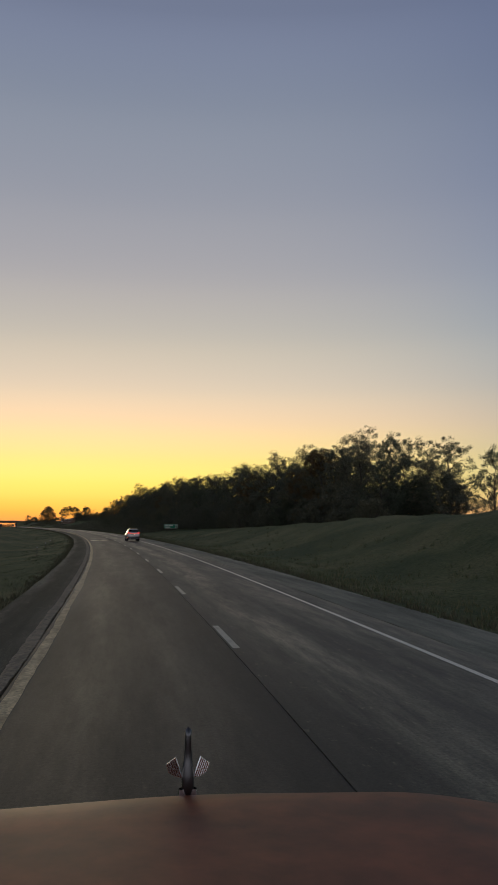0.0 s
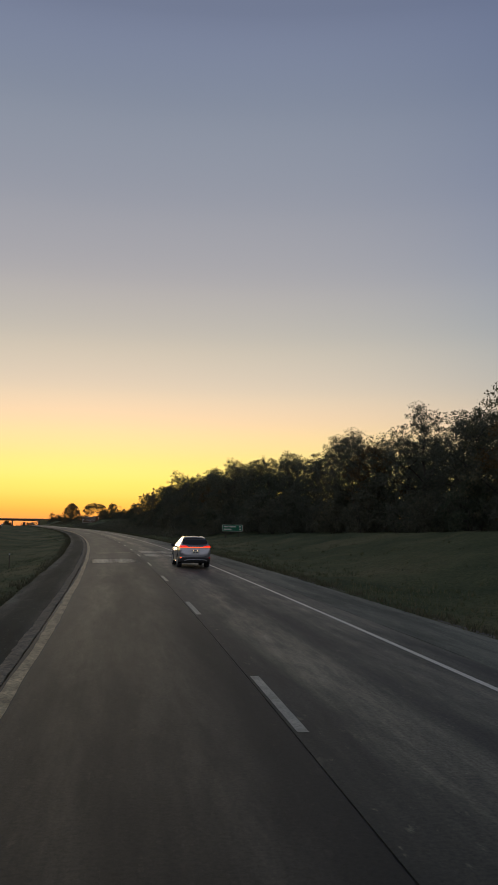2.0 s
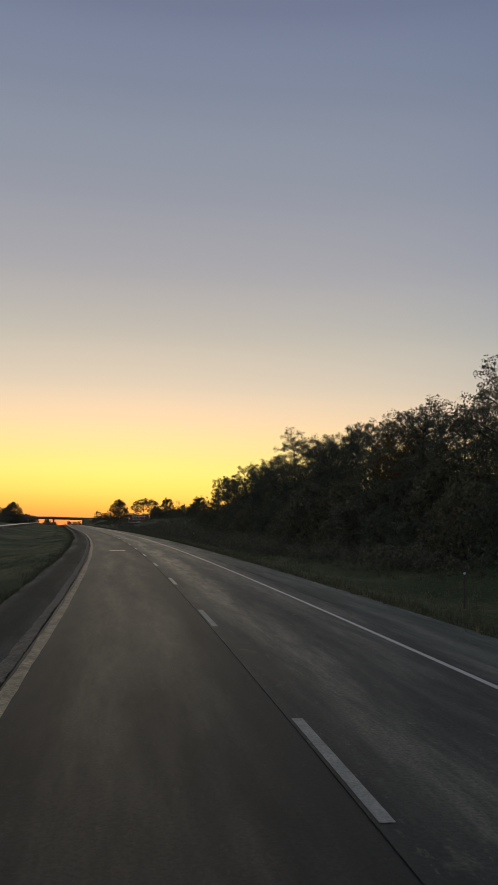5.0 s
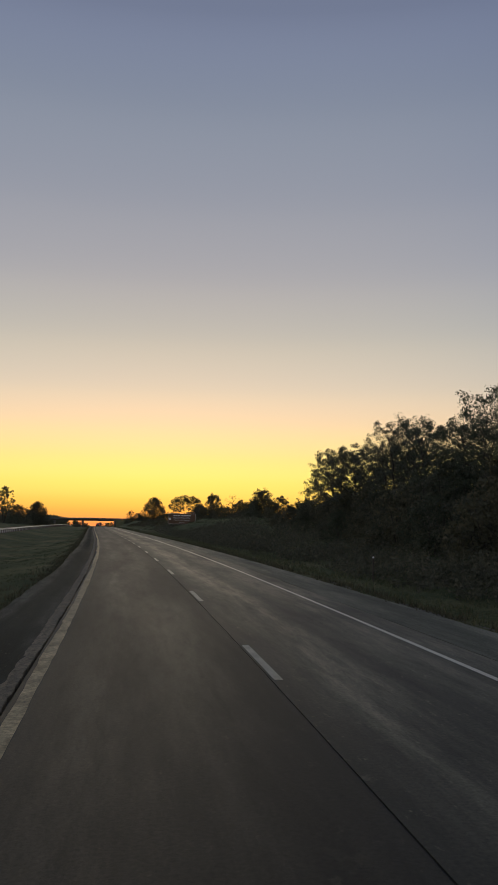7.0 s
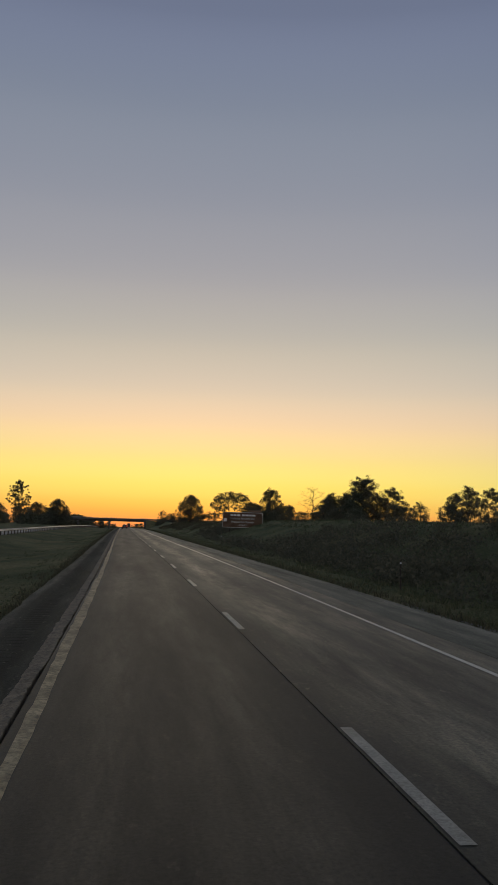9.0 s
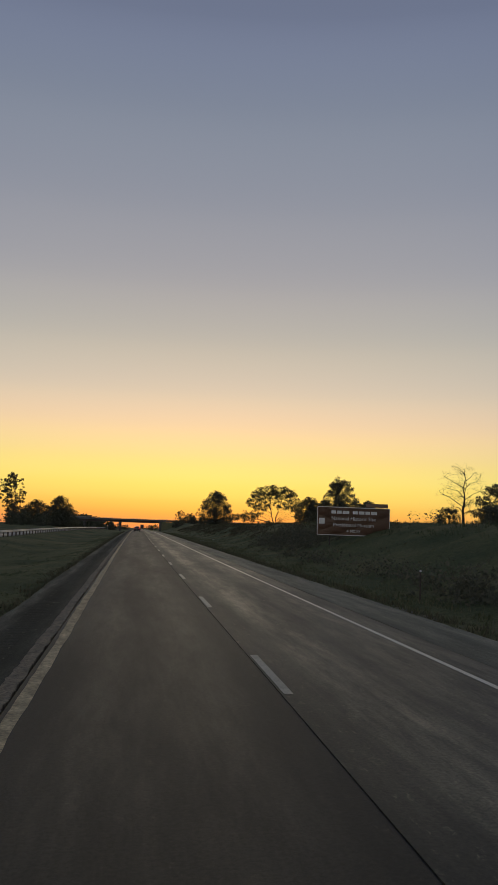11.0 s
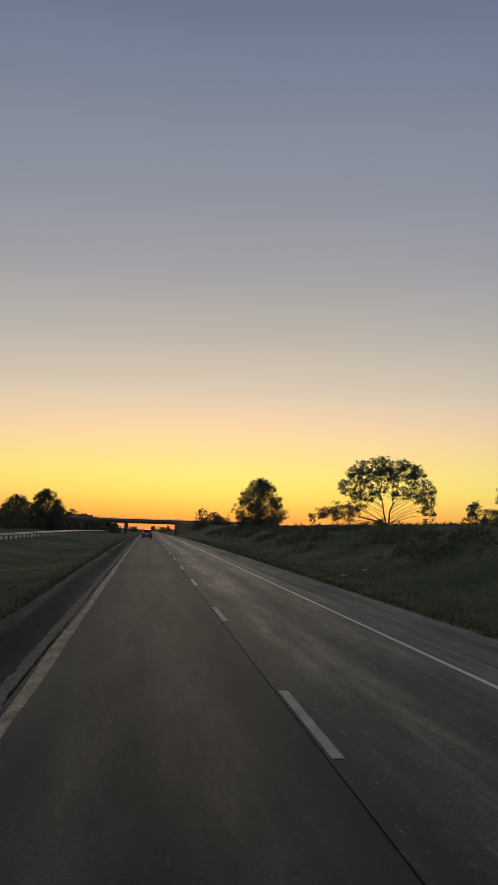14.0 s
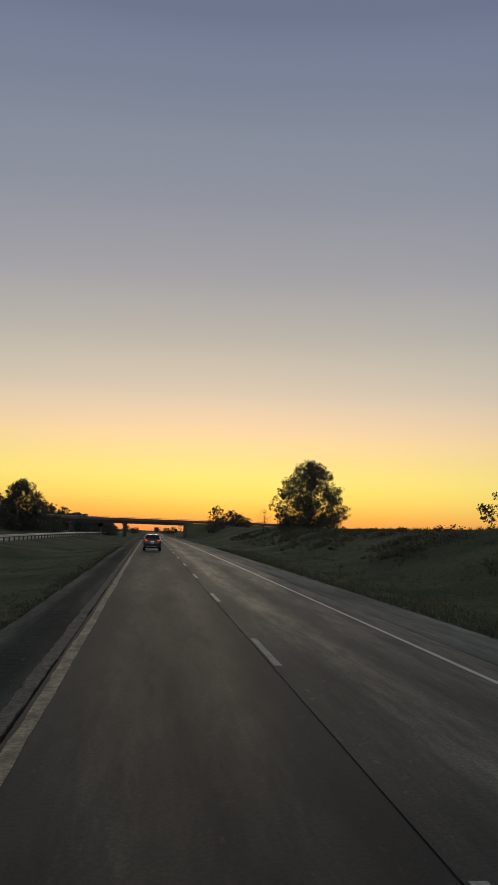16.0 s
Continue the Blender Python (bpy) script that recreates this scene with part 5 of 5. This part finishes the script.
    def pane(sg, y0, y1, name="side_window", lo=0.06, hi=0.9, slant0=0.0, slant1=0.0):
        def f(y, k):
            yy = y + (slant0 * (1 - (y - y0) / (y1 - y0)) + slant1 * (y - y0) / (y1 - y0)) * k
            kk = (lo + (hi - lo) * k) * 0.2
            p = house(yy, kk if sg < 0 else 1 - kk)
            return p + Vector((sg * 0.006, 0, 0.002))
        return grid_mesh(name, f, np.linspace(y0, y1, 14), np.linspace(0, 1, 7), M_GLASS, top, "dark reflective side glass")

    for sg in (-1, 1):
        pane(sg, 0.98, 2.12, slant0=0.0, slant1=-0.62)
        pane(sg, 0.02, 0.9, slant0=0.1, slant1=0.0)
        pane(sg, -0.5, -0.06, slant0=0.26, slant1=0.1, hi=0.82)
        # chrome strip round the side glass
        bm = bmesh.new()
        pts = [house(y, 0.008 if sg < 0 else 0.992) + Vector((sg * 0.012, 0, 0)) for y in np.linspace(-0.52, 2.16, 20)]
        pts2 = [house(y, 0.187 if sg < 0 else 0.813) + Vector((sg * 0.01, 0, 0.003)) for y in np.linspace(1.56, -0.24, 16)]
        back = [pts2[-1].lerp(pts[0], k) + Vector((0, -0.02 * math.sin(k * math.pi), 0)) for k in (0.33, 0.66)]
        loop = pts + [pts[-1].lerp(pts2[0], 0.5)] + pts2 + back
        tv, tf = [], []
        tube(tv, tf, loop + [loop[0]], [0.011] * (len(loop) + 1), 5)
        ob = new("window_trim", mesh_of("window_trim", tv, tf, M_CHROME, True))
        ob.parent = top
        ob["label"] = "bright chrome window strip"
        # mirror
        bm = bmesh.new()
        bmesh.ops.create_uvsphere(bm, u_segments=16, v_segments=10, radius=1, matrix=Matrix.Translation((sg * (hw + 0.07), 1.96, belt + 0.11)) @ Matrix.Diagonal((0.11, 0.07, 0.075, 1)))
        cyl(bm, (sg * (hw - 0.1), 1.98, belt + 0.03), (sg * (hw + 0.02), 1.96, belt + 0.07), 0.03, 0.025)
        part("door_mirror", bm, M_CLAD, top, "dark door mirror", True)
        # handles and door seams
        for y in (1.12, 0.12):
            z = belt - 0.12
            x = side_x(y, 0.84)
            bm = bmesh.new()
            box(bm, sg * (x + 0.018) - 0.012, sg * (x + 0.018) + 0.012, y - 0.1, y + 0.1, z - 0.018, z + 0.018, 0.009)
            part("door_handle", bm, M_CHROME, top, "chrome door handle")
        for y in (0.95, 2.05, -0.08):
            z0 = sill(y) + 0.02
            tv, tf = [], []
            tube(tv, tf, [(sg * (side_x(y, v) + 0.0005), y - 0.04 * math.sin(v * 3), z0 + v * (shoulder(y) - z0)) for v in np.linspace(0.02, 0.98, 12)], [0.005] * 12, 4)
            ob = new("door_seam", mesh_of("door_seam", tv, tf, M_CLAD, True))
            ob.parent = top
        # rocker strip, arch lips
        tv, tf = [], []
        tube(tv, tf, [(sg * (side_x(y, 0.04) + 0.012), y, 0.32) for y in np.linspace(ra + 0.03, wb - ra - 0.03, 12)], [0.014] * 12, 6)
        ob = new("sill_strip", mesh_of("sill_strip", tv, tf, M_CHROME, True))
        ob.parent = top
        for a in axles:
            tv, tf = [], []
            pts = [(sg * (side_x(a + ra * math.cos(t), 0.02) + 0.004), a + ra * math.cos(t), r + ra * math.sin(t)) for t in np.linspace(-0.12, math.pi + 0.12, 24)]
            tube(tv, tf, pts, [0.03] * 24, 6)
            ob = new("arch_lip", mesh_of("arch_lip", tv, tf, M_CLAD if dark_trim else paint, True))
            ob.parent = top
            wheel(top, sg * (hw - 0.12), a, r, 0.235)
        # roof rail
        pts = [house(y, 0.205 if sg < 0 else 0.795) + Vector((0, 0, 0.045 * math.sin(min(1, max(0.02, (y + 0.55) / 2.1)) * math.pi) ** 0.35)) for y in np.linspace(-0.52, 1.5, 16)]
        tv, tf = [], []
        tube(tv, tf, pts, [0.016] * 16, 6)
        ob = new("roof_rail", mesh_of("roof_rail", tv, tf, M_ALLOY, True))
        ob.parent = top
        ob["label"] = "silver roof rail"

    # rear window, following the sloping tail
    def rear_glass(u, k):
        y = -rear + 0.1 + 0.43 * k
        z = roof(y)
        wdt = (0.76 - 0.13 * k) * (0.9 + 0.1 * min(1, k * 4)) * hw / 0.93
        return (u * wdt, y - 0.035 + 0.05 * abs(u) ** 3, z + 0.004)
    grid_mesh("rear_window", rear_glass, np.linspace(-1, 1, 17), np.linspace(0.08, 0.86, 10), M_GLASS, top, "black tinted rear window")
    def lip(u, k):
        y = -rear + 0.47 + 0.2 * k + 0.07 * abs(u) ** 3
        return (u * 0.6 * hw / 0.93, y, roof(-rear + 0.62) + 0.01 + 0.035 * k - 0.03 * u * u)
    grid_mesh("spoiler", lip, np.linspace(-1, 1, 17), np.linspace(0, 1, 5), paint, top, "", True, 0.02)
    bm = bmesh.new()
    v = [bm.verts.new(c) for c in ((0.012, 0.1, H - 0.02), (-0.012, 0.1, H - 0.02), (0.016, -0.12, H - 0.02), (-0.016, -0.12, H - 0.02), (0, -0.1, H + 0.075))]
    for q in ((0, 1, 4), (1, 3, 4), (3, 2, 4), (2, 0, 4), (0, 2, 3, 1)):
        bm.faces.new([v[i] for i in q])
    part("roof_fin", bm, M_CLAD, top, "black shark-fin aerial")

    def on_tail(x, z, off=0.0):
        zlo = sill(-rear)
        v = (z - zlo) / (shoulder(-rear) - zlo)
        u = max(-1, min(1, x / side_x(-rear, min(1, max(0, v)))))
        return tail(u, v)[1] - off

    def lamp(name, x0, x1, z0, z1, material, label, off=0.015, wedge=0.0):
        def f(x, k):
            lo, hi = z0, z1
            t = (abs(x) - min(abs(x0), abs(x1))) / max(abs(abs(x1) - abs(x0)), 1e-6)
            hi = z1 - wedge * (1 - t)
            z = lo + (hi - lo) * k
            return (x, on_tail(x, z, off), z)
        return grid_mesh(name, f, np.linspace(x0, x1, 14), (0, 0.5, 1), material, top, label, True, 0.02)

    zb = belt + 0.035
    if lamps == "bar":
        lamp("light_bar", -0.42, 0.42, zb, zb + 0.04, M_TAIL_HOT, "thin lit red light bar")
        for sg in (-1, 1):
            l = lamp("tail_lamp", sg * 0.4, sg * (hw - 0.065), zb - 0.005, zb + 0.115, M_REDLENS, "red lit wrap-round tail lamp", 0.014, 0.05)
            lamp("lamp_strip", sg * 0.42, sg * (hw - 0.07), zb, zb + 0.034, M_TAIL_HOT, "glowing lower strip", 0.026)
            lamp("lamp_strip", sg * 0.5, sg * (hw - 0.07), zb + 0.078, zb + 0.106, M_TAIL, "glowing upper strip", 0.026)
            for name_, z0, z1, off, material, text in (("tail_lamp", 0.0, 0.11, 0.006, M_REDLENS, "red lamp wrapped round the corner"), ("lamp_strip", 0.004, 0.034, 0.012, M_TAIL_HOT, "glowing lower strip"), ("lamp_strip", 0.078, 0.104, 0.012, M_TAIL, "glowing upper strip")):
                grid_mesh(name_, lambda y, k: (sg * (side_x(y, 0.9) + off), y, zb + z0 + (z1 - z0) * k), np.linspace(-rear - 0.03, -rear + 0.2, 6), (0, 0.5, 1), material, top, text, True, 0.012)
            grid_mesh("lamp_strip", lambda q, k: (sg * q, on_tail(sg * q, zb + 0.05, 0.03), zb + 0.004 + (0.078 * (q - 0.41) / 0.1) + 0.026 * k), np.linspace(0.41, 0.51, 6), (0, 0.5, 1), M_TAIL, top, "glowing slanted strip", True, 0.015)
            bm = bmesh.new()
            x = sg * (hw - 0.11)
            yl = on_tail(x, 0.57)
            box(bm, x - 0.035, x + 0.035, yl - 0.045, yl + 0.02, 0.54, 0.6, 0.012)
            part("fog_lamp", bm, M_TAIL_HOT if sg < 0 else M_REDLENS, top, "small lit red lamp" if sg < 0 else "small unlit red lamp")
    else:
        for sg in (-1, 1):
            lamp("tail_lamp", sg * (hw - 0.44), sg * (hw - 0.17), zb - 0.1, zb + 0.05, M_REDLENS, "red tail lamp cluster", 0.014, 0.05)
            lamp("lamp_strip", sg * (hw - 0.4), sg * (hw - 0.18), zb - 0.07, zb + 0.02, M_TAIL, "glowing tail lamp core", 0.026, 0.02)
        bm = bmesh.new()
        box(bm, -0.45, 0.45, -rear - 0.17, -rear - 0.13, 0.5, 0.53, 0.005)
        part("bumper_strip", bm, M_ALLOY, top, "thin pale bumper strip")
    bm = bmesh.new()
    yp = on_tail(0, 0.85, 0.012)
    box(bm, -0.17, 0.17, yp - 0.012, yp, 0.76, 0.94, 0.006)
    plate = part("number_plate", bm, M_PLATE, top, "pale number plate with dark bars")
    for x0, x1 in ((-0.13, -0.02), (0.02, 0.13)):
        bm = bmesh.new()
        box(bm, x0, x1, yp - 0.016, yp - 0.012, 0.82, 0.89)
        part("bar", bm, M_INK, plate)
    bm = bmesh.new()
    box(bm, -0.2, 0.2, yp - 0.05, yp + 0.02, 0.955, 0.975, 0.006)
    strip = part("plate_light_strip", bm, M_CLAD, top)
    for x in (-0.11, 0.11):
        bm = bmesh.new()
        box(bm, x - 0.025, x + 0.025, yp - 0.045, yp - 0.02, 0.949, 0.954)
        part("plate_lamp", bm, M_PLATELAMP, strip, "small lit warm plate lamp")
    for sg in (-1, 1):
        bm = bmesh.new()
        xm = sg * side_x(wb + 0.53, 0.45)
        box(bm, xm - 0.02, xm + 0.02, wb + 0.5, wb + 0.57, 0.6, 0.64, 0.006)
        part("side_marker", bm, M_AMBER, top, "small lit amber marker")
    return top


crossover(at_road(105.75, 2.28, 0, 0.8, True), "silver-grey crossover car with a lit red rear light bar", M_SILVER, W=1.79, H=1.73, r=0.375, belt=1.075)
crossover(at_road(613.6, -2.0, 0, 0, True), "black crossover car with lit red tail lamps", M_BLACKPAINT, L=4.5, W=1.83, H=1.68, wb=2.67, lamps="pair")


def lorry(m):
    top = thing("truck", "dark articulated truck seen from behind with red lamps", "truck", m)
    bm = bmesh.new()
    box(bm, -1.28, 1.28, 0, 14, 1.15, 4.0, 0.04)
    part("trailer", bm, M_TRAILER, top)
    for x0, x1 in ((-1.22, -0.02), (0.02, 1.22)):
        bm = bmesh.new()
        box(bm, x0, x1, -0.05, -0.002, 1.2, 3.95, 0.02)
        part("door", bm, M_TRAILER, top)
    bm = bmesh.new()
    box(bm, -1.2, 1.2, -0.05, 0.1, 0.5, 0.62, 0.02)
    for x in (-0.6, 0.6):
        box(bm, x - 0.04, x + 0.04, 0, 0.08, 0.6, 1.16)
    part("under_guard", bm, M_GALV, top)
    for sg in (-1, 1):
        bm = bmesh.new()
        box(bm, sg * 0.95 - 0.13, sg * 0.95 + 0.13, -0.08, -0.05, 0.98, 1.12, 0.01)
        part("tail_lamp", bm, M_TAIL, top, "lit red tail lamp")
        for y in (1.6, 2.9, 11.5):
            wheel(top, sg * 1.05, y, 0.5, 0.3, 6)
    bm = bmesh.new()
    box(bm, -1.2, 1.2, 14.6, 17.2, 0.9, 3.9, 0.2)
    part("cab", bm, M_CLAD, top)
    for sg in (-1, 1):
        wheel(top, sg * 1.05, 16.6, 0.5, 0.3, 6)
    return top


lorry(at_road(1010, 1.9, 0, 0, True))


# ---- the front of the truck at the path's start ----
def truck_front(m):
    """Bonnet, wings and ornament of a conventional truck; y ahead, the windscreen's foot at y = 0.75."""
    top = thing("truck_bonnet", "orange-brown truck front with a broad rounded bonnet", "truck", m)

    def bonnet(y, u):
        t = (y - 0.75) / 1.6
        hwid = 1.3 - 0.12 * t
        a = abs(u)
        z = 1.765 + 0.05 * (1 - t) - 0.14 * max(0, (t - 0.8) / 0.2) ** 2
        z -= 0.13 * a ** 2 + 0.42 * max(0, (a - 0.84) / 0.16) ** 2
        z += 0.02 * math.exp(-((a - 0.5) / 0.16) ** 2) * (1 - 0.5 * t)
        return (u * hwid, y, z)
    ys = np.concatenate([np.linspace(0.75, 2.1, 16), 2.1 + 0.26 * np.sin(np.linspace(0.1, 1.57, 10))])
    grid_mesh("bonnet", bonnet, ys, np.linspace(-1, 1, 61), M_ORANGE, top, "worn orange-brown bonnet", True, 0.02)
    grid_mesh("grille", lambda u, v: (u * 0.95, 2.36 - 0.03 * v, 0.55 + v * 1.06 - 0.1 * u * u * v), np.linspace(-1, 1, 9), np.linspace(0, 1, 7), M_CHROME, top, "chrome grille", True, 0.03)
    for sg in (-1, 1):
        def wing(y, v):
            a = max(0.0, 1 - ((y - 1.55) / 0.8) ** 2) ** 0.5
            zt = 0.5 + 0.72 * a
            return (sg * (1.05 + 0.28 * math.sin(v * math.pi / 2)), y, zt + 0.14 * math.cos(v * math.pi / 2))
        grid_mesh("wing", wing, np.linspace(0.78, 2.32, 17), np.linspace(0, 1, 7), M_ORANGE, top, "orange-brown rounded wing", True, 0.02)
        grid_mesh("bonnet_side", lambda y, v: (sg * (1.2 - 0.12 * (y - 0.75) / 1.6), y, 0.55 + v * 0.9), np.linspace(0.75, 2.34, 9), np.linspace(0, 1, 5), M_ORANGE, top, "", True, 0.02)
        wheel(top, sg * 1.08, 1.55, 0.51, 0.3, 8)
    bm = bmesh.new()
    box(bm, -1.25, 1.25, 2.36, 2.56, 0.4, 0.72, 0.05)
    part("bumper", bm, M_CHROME, top, "chrome bumper")
    bm = bmesh.new()
    box(bm, -0.95, 0.95, 0.66, 0.76, 1.3, 1.7, 0.01)
    part("cowl", bm, M_CLAD, top, "black windscreen cowl")
    # ornament: an upright chrome bird with ribbed wings held up
    orn = new("ornament")
    orn.parent = top
    orn.location = (0.0, 2.14, 1.745)
    orn.scale = (0.9, 0.9, 0.9)
    orn["label"] = "chrome bird ornament with ribbed raised wings"
    tv, tf = [], []
    tube(tv, tf, [(0, 0, 0.0), (0, 0.0, 0.03), (0, 0.0, 0.07), (0, 0.005, 0.1), (0, 0.004, 0.14), (0, 0.0, 0.172), (0, 0.006, 0.187), (0, 0.014, 0.192)], [0.012, 0.017, 0.018, 0.013, 0.0095, 0.0088, 0.01, 0.003], 12)
    ob = new("body", mesh_of("body", tv, tf, M_DARKCHROME, True))
    ob.parent = orn
    for sg in (-1, 1):
        tv, tf = [], []
        tube(tv, tf, [(sg * 0.012, 0, 0.0), (sg * 0.014, 0, 0.03)], [0.016, 0.012], 10)
        ob = new("foot", mesh_of("foot", tv, tf, M_CHROME, True))
        ob.parent = orn
        bm = bmesh.new()
        tilt = Matrix.Translation((sg * 0.014, -0.004, 0.062)) @ Matrix.Rotation(sg * radians(20), 4, "Y") @ Matrix.Rotation(sg * radians(20), 4, "Z")
        rows = []
        for a in np.linspace(0, 1, 37):
            rows.append([bm.verts.new(tilt @ Vector((sg * 0.037 * a, -0.0035 * abs(math.sin(6 * math.pi * a)), 0.026 * a * a + (0.058 - 0.012 * a - 0.026 * a * a) * b))) for b in np.linspace(0, 1, 5)])
        for r0_, r1_ in zip(rows, rows[1:]):
            for b in range(4):
                bm.faces.new((r0_[b], r0_[b + 1], r1_[b + 1], r1_[b]))
        bmesh.ops.recalc_face_normals(bm, faces=bm.faces)
        bmesh.ops.solidify(bm, geom=bm.faces[:], thickness=0.003)
        part("wing", bm, M_CHROME, orn, "ribbed chrome wing")
    bm = bmesh.new()
    cyl(bm, (0, 0, -0.03), (0, 0, 0.004), 0.03, 0.026, 16)
    part("base", bm, M_CHROME, orn)
    return top


truck_front(at_road(-6.81, -2.024, -0.08, 0.3))

# small pale litter in the verge
M_LITTER = plain("pale_litter", (0.6, 0.6, 0.58), 0.7)
for s, d, k in ((512, 9.9, 1.0), (513.2, 10.3, 0.7), (516.5, 12.5, 0.8)):
    x, y, z = ground_at(s, d)
    bm = bmesh.new()
    box(bm, -0.22 * k, 0.22 * k, -0.12 * k, 0.12 * k, 0.0, 0.1 * k, 0.03 * k)
    for v in bm.verts:
        v.co += Vector(noise.noise_vector(v.co * 9 + Vector((s, 0, 0)))) * 0.05
    me = bpy.data.meshes.new("litter")
    bm.to_mesh(me)
    bm.free()
    me.materials.append(M_LITTER)
    ob = new("litter", me)
    ob.matrix_world = pose(x, y, z + 0.02, 0, 0, 40 * k)
    tagged(ob, "crumpled pale litter lying in the verge grass", "litter", "litter")
